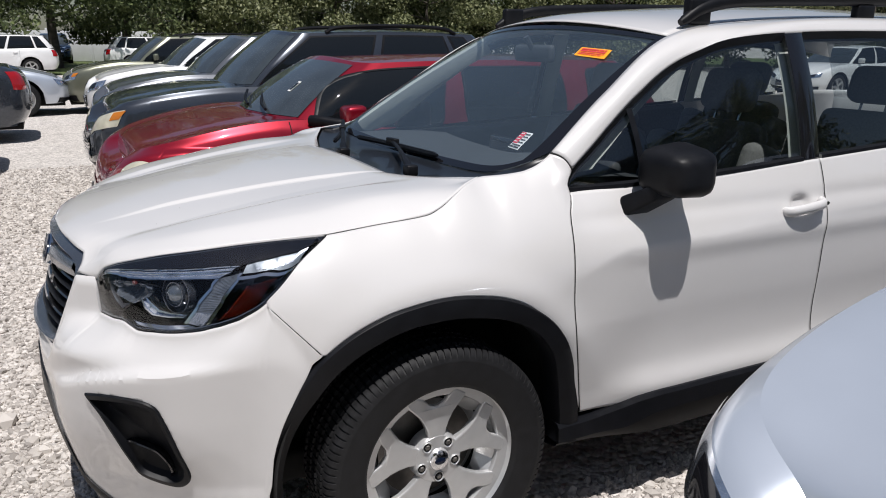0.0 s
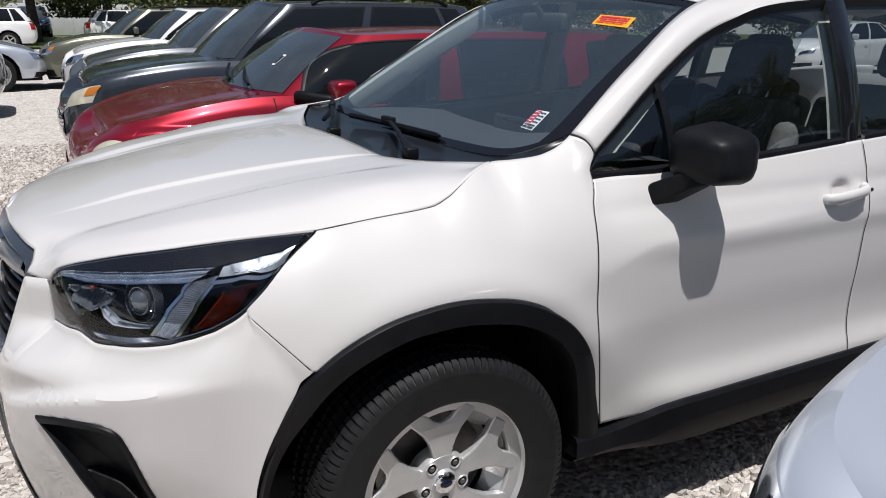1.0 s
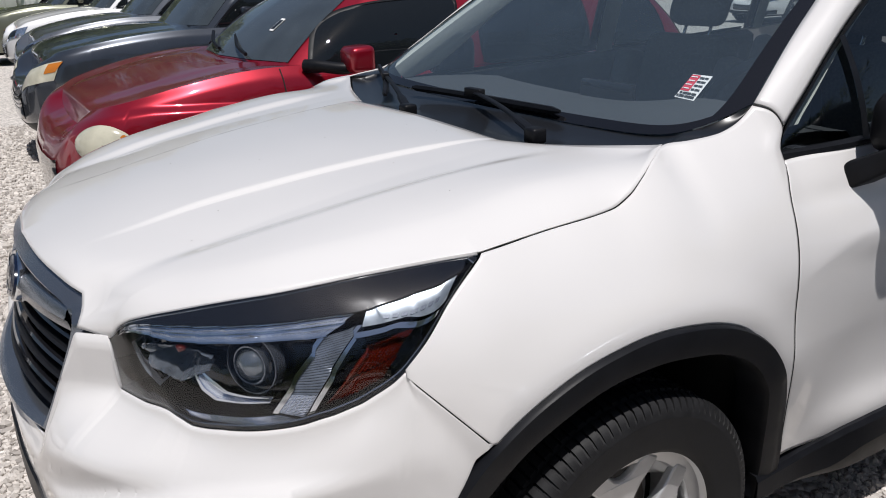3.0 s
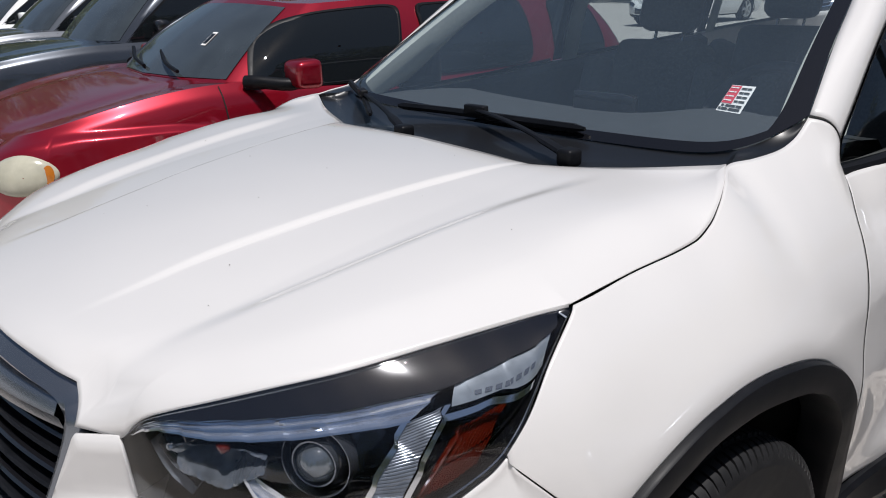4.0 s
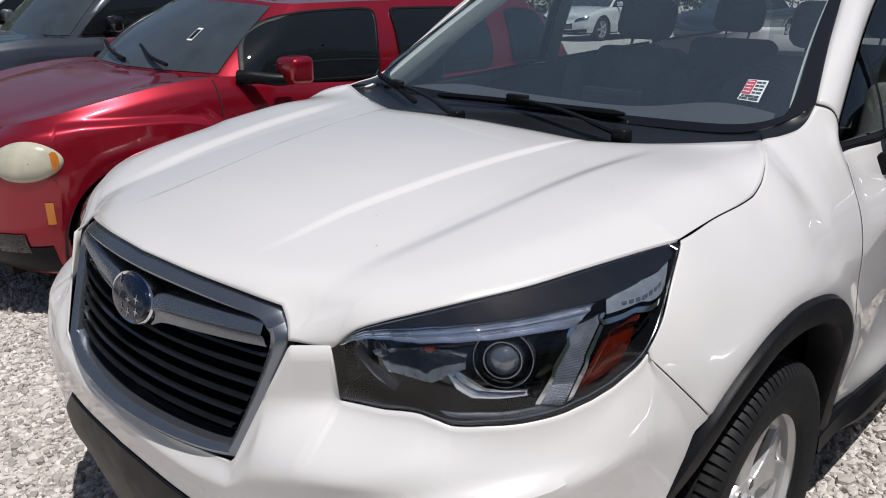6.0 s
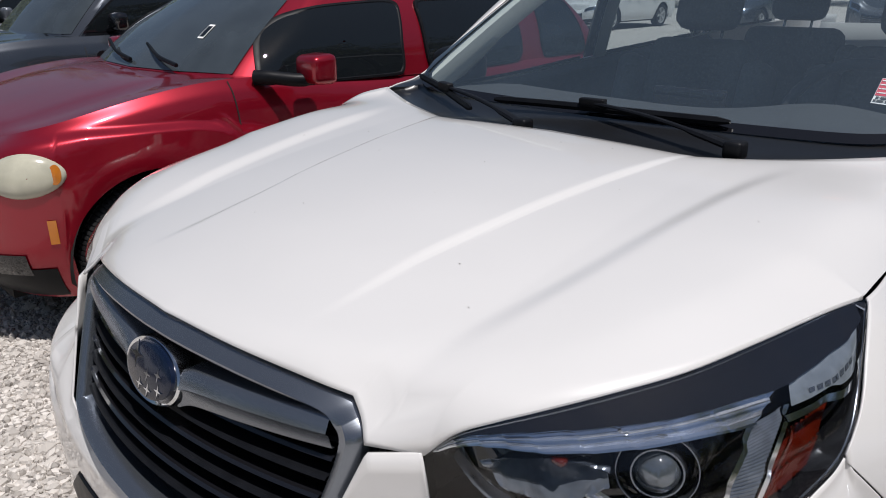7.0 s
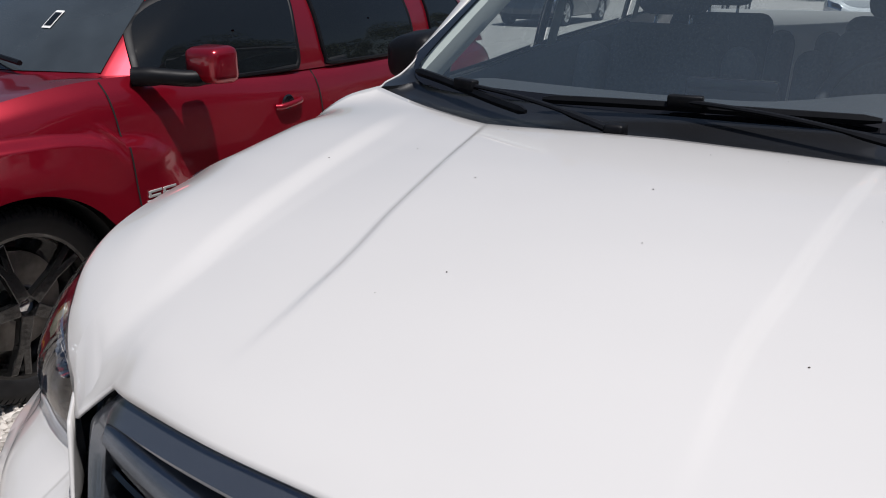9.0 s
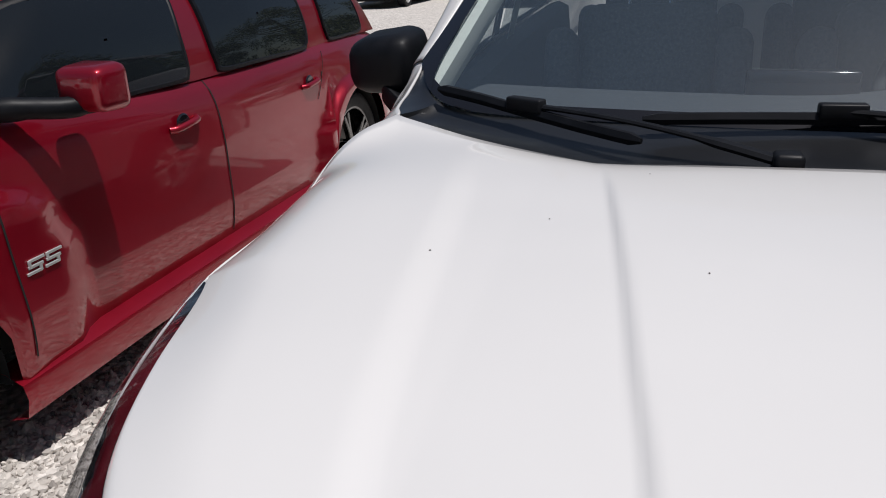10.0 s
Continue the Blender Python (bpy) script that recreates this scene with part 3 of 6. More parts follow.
GI = [(0.0, 0.922), (-0.15, 0.920), (-0.285, 0.913), (-0.338, 0.906), (-0.352, 0.892), (-0.363, 0.868), (-0.352, 0.80), (-0.324, 0.702), (-0.305, 0.688), (-0.20, 0.680), (0.0, 0.676)]
go, gi = resample(GO, 80), resample(GI, 80)


def loop_full(a):
    return np.concatenate([a, (a * [-1, 1])[::-1][1:-1]])


rows = []
for f, o, sloped in ((0.0, -0.03, -0.03), (0.0, 0.010, -0.010), (0.08, 0.018, -0.002), (0.5, 0.024, 0.014), (0.86, 0.018, 0.026), (0.97, 0.012, 0.025), (1.0, 0.008, 0.020), (1.0, -0.03, -0.03)):
    l = loop_full(go * (1 - f) + gi * f)
    top = step((l[:, 1] - 0.885) / 0.035)
    rows.append(grille_at(l[:, 0], l[:, 1], o * (1 - top) + sloped * top))
grille = part("grille_frame", quilt(rows, ring=True), SATIN, white_car, "satin grey grille surround")
# black tube stands for the shaded gap round the grille frame
edging = loop_full(resample(GO, 90)) * [1.010, 1.0]
edging[:, 1] = 0.806 + (edging[:, 1] - 0.806) * 1.016
part("grille_gap_line", tube(grille_at(edging[np.r_[0:len(edging), 0], 0], edging[np.r_[0:len(edging), 0], 1], np.interp(edging[np.r_[0:len(edging), 0], 1], [0.66, 0.80, 0.93, 0.96], [0.010, 0.008, -0.008, -0.012])), 0.0042, 6), GLOSSBLACK, grille)
lf = loop_full(gi * 1.01)
rows = [grille_at(lf[:, 0], lf[:, 1], -0.035), grille_at(lf[:, 0] * 0.02, lf[:, 1] * 0.02 + 0.80, -0.035)]
part("grille_backing", quilt(rows, ring=True), DARK, white_car)
for k, z in enumerate(np.linspace(0.712, 0.868, 7)):
    half = np.interp(z, [0.70, 0.72, 0.80, 0.87], [0.30, 0.318, 0.346, 0.357])
    ys = np.linspace(-half, half, 40)
    rows = [grille_at(ys, z + dz, o) for dz, o in ((-0.004, -0.03), (-0.005, 0.0), (-0.001, 0.006), (0.003, 0.003), (0.004, -0.03))]
    part("grille_bar", quilt(rows), GLOSSBLACK if k % 2 else PLASTIC, white_car)
for s in (1, -1):
    yy = np.linspace(0.065, 0.352, 30)
    hi = curve((0.06, 0.880), (0.10, 0.893), (0.2, 0.900), (0.35, 0.905))(yy)
    lo = curve((0.06, 0.820), (0.10, 0.836), (0.2, 0.846), (0.35, 0.856))(yy)
    rows = [grille_at(-yy, hi * (1 - f) + lo * f, o) for f, o in ((0, -0.02), (0, 0.014), (0.12, 0.022), (0.45, 0.024), (0.55, 0.018), (0.95, 0.008), (1, -0.02))]
    part("grille_wing", quilt(sided(rows, s)), SATIN, white_car, "satin grey grille wing")
em = grille_at(0, 0.862, 0.016)
tilt = Matrix.Translation(Vector(em)) @ pose(0, 0, 0, 0, 17, 0)
bm = lathe([(0.0, 0.002), (0.06, 0.0), (0.078, -0.004), (0.082, -0.002), (0.084, 0.01), (0.084, 0.03)], 48, "x")
bm.transform(tilt @ Matrix.Diagonal((1.5, 1.02, 0.60, 1)))
emblem = part("emblem", bm, CHROME, white_car, "oval chrome and dark blue emblem")
bm = lathe([(0.0, -0.007), (0.058, -0.006), (0.068, -0.004), (0.0715, 0.004)], 48, "x")
bm.transform(tilt @ Matrix.Translation((-0.004, 0, 0)) @ Matrix.Diagonal((1.5, 1.02, 0.60, 1)))
part("emblem_field", bm, BLUE, emblem)
bm = bmesh.new()
for y, z, r in ((0.034, 0.016, 0.022), (-0.005, -0.004, 0.011), (-0.036, 0.004, 0.011), (-0.012, -0.026, 0.011), (-0.042, -0.018, 0.011), (0.014, -0.024, 0.010)):
    pts = [(r * (1 if i % 2 == 0 else 0.22) * math.cos(i * math.pi / 4), r * (1 if i % 2 == 0 else 0.22) * math.sin(i * math.pi / 4)) for i in range(8)]
    plate(pts, 0.002, bm, tilt @ Matrix.Translation((-0.0125, y, z)) @ pose(0, 0, 0, 90, 0, -90))
part("emblem_marks", bm, CHROME, emblem, smooth=False)


# ---- headlamps ----
PROJECTOR = material("projector_glass", (0.16, 0.18, 0.2), 0.03, metal=0.6, coat=1.0)
FROSTED = material("frosted_clear_plastic", (0.24, 0.27, 0.30), 0.22, metal=0.45, coat=1.0, vary=0.15, scale=60)
def lens_at(u, v, out=0.0):
    """On the lamp's cover: u from the nose to the tip, v from the lower to the upper edge."""
    u, v = np.broadcast_arrays(np.asarray(u, float), np.asarray(v, float))
    k = np.linspace(0, 1, 60)
    lo = np.stack([np.interp(u, k, lens_low[:, c]) for c in range(3)], -1)
    hi = np.stack([np.interp(u, k, lens_top[:, c]) for c in range(3)], -1)
    p = lo * (1 - v[..., None]) + hi * v[..., None]
    bulge = 0.022 * np.sin(np.pi * v.clip(0, 1)) * np.sin(np.pi * (0.08 + 0.84 * u)) + out
    n = np.stack([-0.75 + 0.55 * u, -0.62 - 0.25 * u, 0.25 + 0 * u], -1)
    n /= np.linalg.norm(n, axis=-1)[..., None]
    return p + n * bulge[..., None]


def lens_strip(low, high, out, n=50, rows=8):
    """A band of the lamp between two lines of (u, v)."""
    k = np.linspace(0, 1, n)
    a, b = ([np.interp(k, np.linspace(0, 1, len(c)), np.array(c)[:, i]) for i in (0, 1)] for c in (low, high))
    g = np.linspace(0, 1, rows)[:, None]
    return lens_at(a[0] * (1 - g) + b[0] * g, a[1] * (1 - g) + b[1] * g, out)


def fluted(grid, depth, every):
    """Fine ribs pressed into a reflector."""
    g = np.array(grid)
    g[:, ::every] += np.array([depth, depth, 0])
    return g


CLEARDARK = material("clear_over_black", (0.19, 0.21, 0.24), 0.10, metal=0.6, coat=1.0, vary=0.3, scale=40)
for s in (1, -1):
    u, w = np.meshgrid(np.linspace(0, 1, 60), np.linspace(0, 1, 20))
    lamp = part("headlamp", quilt(sided(lens_at(u, w, 0.0), s), flip=True), LENS, white_car, "clear headlamp cover over dark housing")
    part("lamp_housing", quilt(sided(lens_at(u, w, -0.085), s), flip=True), GLOSSBLACK, lamp)
    rim = np.concatenate([np.stack([np.linspace(0, 1, 60), np.zeros(60)], 1), np.stack([np.linspace(1, 0, 60), np.ones(60)], 1)[1:]])
    rows = [lens_at(rim[:, 0], rim[:, 1], -0.001), lens_at(rim[:, 0], rim[:, 1], -0.09)]
    part("lamp_rim", quilt(sided(rows, s)), GLOSSBLACK, lamp)
    inner = np.array([(0.012 + 0.976 * a, 0.03 + 0.94 * b) for a, b in rim])
    rows = [lens_at(rim[:, 0], rim[:, 1], -0.003), lens_at(inner[:, 0], inner[:, 1], -0.004)]
    part("lamp_border", quilt(sided(rows, s)), GLOSSBLACK, lamp)
    edge = np.array([(0.015 + 0.970 * a, 0.042 + 0.918 * b) for a, b in rim])
    part("lens_edge", quilt(sided([lens_at(inner[:, 0], inner[:, 1], -0.0025), lens_at(edge[:, 0], edge[:, 1], -0.0035)], s)), SATIN, lamp)
    # dark band along the bonnet, the light bar under it, its blade and the lower strip
    bar_top = [(0.05, 0.955), (0.145, 0.94), (0.26, 0.905), (0.365, 0.875), (0.495, 0.81), (0.55, 0.78), (0.635, 0.74), (0.725, 0.675)]
    part("upper_band", quilt(sided(lens_strip(bar_top + [(0.83, 0.66), (0.945, 0.50)], [(0.03, 0.99), (0.15, 0.99), (0.28, 0.99), (0.42, 0.99), (0.55, 0.99), (0.65, 0.99), (0.74, 0.99), (0.82, 0.985), (0.92, 0.97), (0.985, 0.95)], -0.004), s), flip=True), GLOSSBLACK, lamp)
    bar = lens_strip([(0.025, 0.935), (0.12, 0.875), (0.23, 0.81), (0.34, 0.75), (0.43, 0.71), (0.495, 0.675), (0.56, 0.64), (0.64, 0.57)], bar_top, -0.010, 120, 13)
    bar[3:6] += np.array([0.004, 0.004, -0.001])
    bar[8:11] += np.array([0.003, 0.003, -0.001])
    part("light_bar", quilt(sided(bar, s), flip=True), CLEARLAMP, lamp, "clear ribbed daytime light bar")
    part("bar_edge", quilt(sided(lens_strip([(0.025, 0.928), (0.23, 0.798), (0.43, 0.697), (0.56, 0.628), (0.64, 0.558)], [(0.025, 0.938), (0.23, 0.812), (0.43, 0.712), (0.56, 0.642), (0.64, 0.572)], -0.0085, 60, 3), s), flip=True), CHROME, lamp)
    guide = [[(0.712, 0.535), (0.80, 0.44), (0.905, 0.06)], [(0.735, 0.672), (0.825, 0.655), (0.935, 0.46)]]
    part("light_bar_end", quilt(sided(lens_strip(*guide, -0.009, 30, 6), s), flip=True), FROSTED, lamp, "frosted clear light guide")
    for k in range(8):
        a, b = 0.20 + 0.075 * k, 0.25 + 0.075 * k
        mark = [[np.array(guide[0][0]) * (1 - e) * (1 - f) + np.array(guide[0][2]) * e * (1 - f) + np.array(guide[1][0]) * (1 - e) * f + np.array(guide[1][2]) * e * f for e in (a, b)] for f in (0.45, 0.60)]
        part("guide_mark", quilt(sided(lens_strip(mark[0], mark[1], -0.0075, 2, 2), s), flip=True), SATIN, lamp)
    part("guide_edge", quilt(sided(lens_strip([(0.678, 0.475), (0.775, 0.385), (0.885, 0.035)], [(0.690, 0.515), (0.787, 0.42), (0.893, 0.075)], -0.008, 30, 3), s), flip=True), CHROME, lamp)
    blade = lens_strip([(0.470, 0.105), (0.550, 0.345), (0.630, 0.56)], [(0.508, 0.025), (0.602, 0.30), (0.702, 0.555)], -0.014, 90, 9)
    part("light_blade", quilt(sided(fluted(blade, 0.0010, 3), s), flip=True), CLEARDARK, lamp, "clear slanted light blade")
    foot = lens_strip([(0.472, 0.11), (0.512, 0.225)], [(0.508, 0.03), (0.555, 0.16)], -0.0125, 30, 12)
    foot[::2, ::2] += np.array([0.003, 0.003, 0.0])
    part("blade_foot", quilt(sided(foot, s), flip=True), CLEARLAMP, lamp, "clear faceted foot of the light blade")
    for line in ([(0.466, 0.11), (0.546, 0.35), (0.627, 0.57)], [(0.510, 0.022), (0.604, 0.295), (0.706, 0.56)]):
        part("blade_edge", quilt(sided(lens_strip(line, [(a + 0.008, b - 0.012) for a, b in line], -0.0115, 40, 3), s), flip=True), CHROME, lamp)
    part("lower_strip", quilt(sided(fluted(lens_strip([(0.287, 0.065), (0.34, 0.04), (0.41, 0.022), (0.50, 0.022)], [(0.277, 0.115), (0.34, 0.102), (0.41, 0.088), (0.475, 0.085)], -0.012, 100, 5), 0.0014, 2), s), flip=True), CLEARLAMP, lamp, "ribbed clear lower strip")
    for low, high in (([(0.555, 0.065), (0.61, 0.055), (0.672, 0.052)], [(0.600, 0.165), (0.672, 0.155), (0.742, 0.135)]), ([(0.604, 0.175), (0.676, 0.165), (0.746, 0.145)], [(0.690, 0.345), (0.760, 0.300), (0.818, 0.238)])):
        part("amber_reflector", quilt(sided(fluted(lens_strip(low, high, -0.030, 24, 7), 0.003, 2), s), flip=True), AMBER, lamp, "amber side reflector")
    part("amber_edge", quilt(sided(lens_strip([(0.548, 0.055), (0.70, 0.36)], [(0.556, 0.065), (0.704, 0.345)], -0.026, 20, 3), s), flip=True), AMBER, lamp)
    # turn reflector with its clear arc and facets
    arc = lens_strip([(0.078, 0.75), (0.098, 0.45), (0.150, 0.175)], [(0.118, 0.72), (0.140, 0.48), (0.188, 0.28)], -0.030, 30, 9)
    arc += np.array([0.016, 0.014, 0.0]) * np.sin(np.linspace(0, np.pi, 9))[:, None, None]
    part("clear_arc", quilt(sided(arc, s), flip=True), CLEARDARK, lamp)
    cup = lens_strip([(0.165, 0.42), (0.23, 0.385), (0.295, 0.37), (0.385, 0.465)], [(0.145, 0.70), (0.24, 0.70), (0.33, 0.70), (0.42, 0.60)], -0.022, 34, 14)
    f, g = np.meshgrid(np.linspace(-1, 1, 34), np.linspace(-1, 1, 14))
    cup += np.array([0.040, 0.034, 0]) * (1 - np.clip(0.8 * f * f + g * g, 0, 1))[..., None]
    cup[::3] += np.array([0.002, 0.002, 0])
    part("turn_reflector", quilt(sided(fluted(cup, 0.0015, 4), s), flip=True), CLEARDARK, lamp, "clear ribbed turn reflector")
    part("turn_bulb", soft_box((-0.007, -0.009, -0.005), (0.007, 0.009, 0.005), 0.004, Matrix.Translation(Vector(lens_at(0.345, 0.68, -0.020) * [1, s, 1]))), AMBER, lamp)
    shelf = lens_strip([(0.348, 0.45), (0.347, 0.31), (0.365, 0.22), (0.415, 0.195), (0.468, 0.175)], [(0.372, 0.47), (0.385, 0.39), (0.405, 0.30), (0.435, 0.25), (0.472, 0.215)], -0.024, 40, 6)
    shelf[2:4] += np.array([0.008, 0.007, 0.0])
    part("lower_reflector", quilt(sided(shelf, s), flip=True), CLEARLAMP, lamp, "bright curved reflector shelf")
    at = Matrix.Translation(Vector((-0.640, -0.682 * s, 0.878))) @ look((0, 0, 0), (-0.80, -0.50 * s, 0.10)) @ Matrix.Rotation(-math.pi / 2, 4, "X")
    for nm, profile, mat in (("projector_lens", [(0.0, 0.020), (0.012, 0.018), (0.020, 0.012), (0.026, 0.003), (0.028, -0.006)], PROJECTOR), ("projector_ring", [(0.027, -0.004), (0.0285, 0.006), (0.0305, 0.006), (0.0315, -0.002)], SATIN), ("projector_shroud", [(0.031, -0.002), (0.041, -0.012), (0.043, -0.020)], GLOSSBLACK)):
        bm = lathe(profile, 40)
        bm.transform(at)
        part(nm, bm, mat, lamp)
    bm = lathe([(0.0455, -0.006), (0.0460, 0.002), (0.0472, 0.002), (0.0480, -0.02)], 44)
    bm.transform(at)
    part("projector_rim", bm, SATIN, lamp, "satin ring round the projector")


# ---- the white car's upper body ----
IN = resample([(0.427, -0.7265, 1.1715), (0.66, -0.662, 1.332), (0.945, -0.603, 1.500), (1.3, -0.585, 1.553), (2.0, -0.575, 1.578), (2.8, -0.56, 1.562), (3.36, -0.53, 1.50)], 90)
RAIL = [(0.477, -0.7685, 1.1245), (0.555, -0.751, 1.180), (0.655, -0.729, 1.256), (0.755, -0.709, 1.325), (0.88, -0.690, 1.402), (1.00, -0.688, 1.452), (1.17, -0.700, 1.497), (1.6, -0.690, 1.520), (2.3, -0.688, 1.520), (2.85, -0.67, 1.485), (3.40, -0.62, 1.40)]
PILLAR = resample(RAIL, 90)
OUT = resample([(0.446, -0.786, 1.066), (0.4475, -0.782, 1.080)] + RAIL, 120)


def out_at(x):
    return np.interp(x, OUT[:, 0], OUT[:, 1]), np.interp(x, OUT[:, 0], OUT[:, 2])


def foot_line(y):
    """The windscreen's lower edge: nearly straight, rounded up at its corners."""
    k = (np.asarray(y, float) / 0.728) ** 2
    return 0.250 + 0.030 * k + 0.143 * k**8, y, 1.092 + 0.012 * k + 0.064 * k**8


def shield(y, v, off=0.0):
    """On the windscreen: y across, v from the cowl to the header."""
    y, v = np.broadcast_arrays(np.asarray(y, float), np.asarray(v, float))
    k = (y / 0.728) ** 2
    lo = np.stack(foot_line(y), -1)
    hi = np.stack([0.865 + 0.081 * k, y, 1.540 - 0.043 * k], -1)
    p = lo * (1 - v[..., None]) + hi * v[..., None]
    p[..., 1] *= 1 - 0.172 * v - 0.06 * v * (1 - v)
    b = 0.025 * np.sin(np.pi * v) * (1 - 0.7 * k**4) + off
    return p + np.array([-0.6, 0, 0.8]) * b[..., None]


yy, vv = np.meshgrid(0.728 * np.sin(np.linspace(-1.35, 1.35, 60)) / math.sin(1.35), np.linspace(0.0, 1, 24))
windscreen = part("windscreen", quilt(shield(yy, vv)), SCREEN, white_car, "clear windscreen with price stickers")
windscreen.visible_shadow = False
band = [(yy[0], 0.0, 0.035), (yy[0], 0.965, 1.0)]
for ys, v0, v1 in band:
    part("screen_border", quilt([shield(ys, v0, 0.003), shield(ys, v1, 0.003)]), GLOSSBLACK, windscreen)
for s in (1, -1):
    vs_ = np.linspace(0, 1, 40)
    inner = -0.702 + 0.022 * np.exp(-vs_ / 0.05)
    rows = [shield(f * inner - (1 - f) * 0.728, vs_, 0.0035) for f in (0, 0.35, 0.7, 1)]
    part("screen_border", quilt(sided(rows, s)), GLOSSBLACK, windscreen)
    t5 = np.linspace(0, 1, 9)[:, None, None]
    g = IN[None] * (1 - t5) + PILLAR[None] * t5
    far = step((g[..., :1] - 0.45) / 0.25)
    g = g + (np.array([-0.002, -0.009, 0.011]) * (1 - far) + np.array([0, -0.018, 0.018]) * far) * np.sin(np.pi * t5)
    part("roof_side", quilt(sided(g, s)), WHITE, white_car, thick=0.003)
    vl = np.linspace(0.03, 1.0, 30)
    oy, oz = out_at(0.46 + 0.50 * vl)
    rows = [shield(-0.706 + 0 * vl, vl, -0.006), shield(-0.690 + 0 * vl, vl, -0.020), shield(-0.690 + 0 * vl, vl, -0.055), shield(-0.698 + 0 * vl, vl, -0.085), np.stack([0.56 + 0.47 * vl, oy + 0.035, oz - 0.01], -1)]
    part("pillar_lining", quilt(sided(rows, s)), LINING, white_car, "pale grey pillar lining")
    # window glass and black frames
    for name, x0, x1 in (("front_side_glass", 0.4475, 1.385), ("rear_side_glass", 1.475, 2.38), ("quarter_glass", 2.45, 3.1)):
        xs = np.linspace(x0, x1, 40)
        oy, oz = out_at(xs)
        ty, tz = -top_y(xs) + 0.012, top_c(xs) - 0.004
        f = np.linspace(0, 1, 12)[:, None]
        g = np.stack([np.broadcast_to(xs, (12, 40)), ty * (1 - f) + (oy + 0.012) * f - 0.012 * np.sin(np.pi * f), tz * (1 - f) + oz * f], -1)
        pane = part(name, quilt(sided(g, s)), GLASS, white_car)
        pane.visible_shadow = False
        rows = [np.stack([xs, oy + dy, np.maximum(oz + dz, tz - 0.001)], -1) for dy, dz in ((-0.003, 0.004), (-0.001, -0.012), (0.004, -0.030), (0.02, -0.032))]
        part("window_frame", quilt(sided(rows, s)), PLASTIC, pane)
        rows = [np.stack([xs, ty - 0.0135, tz + 0.001], -1), np.stack([xs, ty - 0.0125, tz + 0.012], -1), np.stack([xs, ty + 0.006, tz + 0.017], -1)]
        part("window_sill_strip", quilt(sided(rows, s)), PLASTIC, pane)
    for x0, x1 in ((1.385, 1.475), (2.38, 2.45)):
        rows = []
        for x in (x0, x0 + 0.006, x1 - 0.006, x1):
            oy, oz = out_at(x)
            f = np.linspace(0, 1, 10)
            ty, tz = -top_y(x) + 0.010, top_c(x)
            rows.append(np.stack([np.full(10, x), ty * (1 - f) + oy * f - 0.014 * np.sin(np.pi * f) - (0.004 if x0 < x < x1 else 0), tz * (1 - f) + oz * f], -1))
        part("door_pillar", quilt(sided(rows, s)), GLOSSBLACK, white_car)
        part("pillar_trim", quilt(sided(np.array(rows) + [0.0, 0.05, 0], s), flip=True), LINING, white_car)
    # front quarter divider behind the mirror
    f = np.linspace(0, 1, 8)
    oy, oz = out_at(0.70)
    rows = [np.stack([0.70 + d + 0 * f, (-top_y(0.70) + 0.006) * (1 - f) + oy * f - 0.012 * np.sin(np.pi * f), top_c(0.70) * (1 - f) + oz * f], -1) for d in (0, 0.022)]
    part("window_divider", quilt(sided(rows, s)), PLASTIC, white_car)
    # roof rail
    pts = resample([(1.02, -0.585, 1.545), (1.14, -0.585, 1.600), (1.4, -0.580, 1.628), (2.2, -0.57, 1.645), (2.75, -0.56, 1.625), (2.95, -0.56, 1.585)], 40)
    part("roof_rail", tube(pts, [0.012 + 0.012 * math.sin(math.pi * i / 39) ** 0.4 for i in range(40)], 10, squash=1.0) if s > 0 else tube(pts * [1, -1, 1], [0.012 + 0.012 * math.sin(math.pi * i / 39) ** 0.4 for i in range(40)], 10), PLASTIC, white_car, "black roof rail")
    for x in (1.10, 1.95, 2.80):
        part("rail_foot", soft_box((x - 0.05, -0.595 * 1 if s > 0 else 0.555, 1.54), (x + 0.05, -0.555 if s > 0 else 0.595, 1.625), 0.012), PLASTIC, white_car)
    # door linings
    xs = np.linspace(0.47, 2.36, 50)
    rows = [np.stack([xs, -top_y(xs) + o, top_c(xs) + dz], -1) for o, dz in ((0.015, -0.01), (0.05, 0.0), (0.09, -0.02), (0.10, -0.12), (0.075, -0.3), (0.10, -0.42), (0.06, -0.70))]
    part("door_lining", quilt(sided(rows, s), flip=True), CLOTH_DARK, white_car)

top_from = int(np.argmin(np.abs(IN[:, 0] - 0.945)))
xs = IN[top_from:, 0]
rows = []
for f in np.linspace(-1, 1, 33):
    y = f * -IN[top_from:, 1]
    z = IN[top_from:, 2] + 0.055 * (1 - f * f)
    x = xs - 0.075 * (1 - f * f) * np.clip(1 - (xs - 0.945) / 1.0, 0, 1)
    rows.append(np.stack([x, y, z], -1))
rows = np.array(rows)
part("roof", quilt(rows, flip=True), WHITE, white_car, thick=0.003)
part("headliner", quilt(rows * [1, 0.97, 1] - np.array([-0.02, 0, 0.035])), LINING, white_car, "pale grey fabric headliner")
# tail: gate, glass and bumper
ys = np.linspace(-0.60, 0.60, 24)
rows = [np.stack([3.66 + dx - 0.10 * (ys / 0.6) ** 2, ys * w, np.full(24, z)], -1) for dx, w, z in ((0.03, 1.25, 0.40), (0.04, 1.25, 0.62), (0.0, 1.2, 0.80), (-0.02, 1.1, 1.0), (-0.06, 1.05, 1.16))]
part("tailgate", quilt(rows, flip=True), WHITE, white_car, thick=0.004)
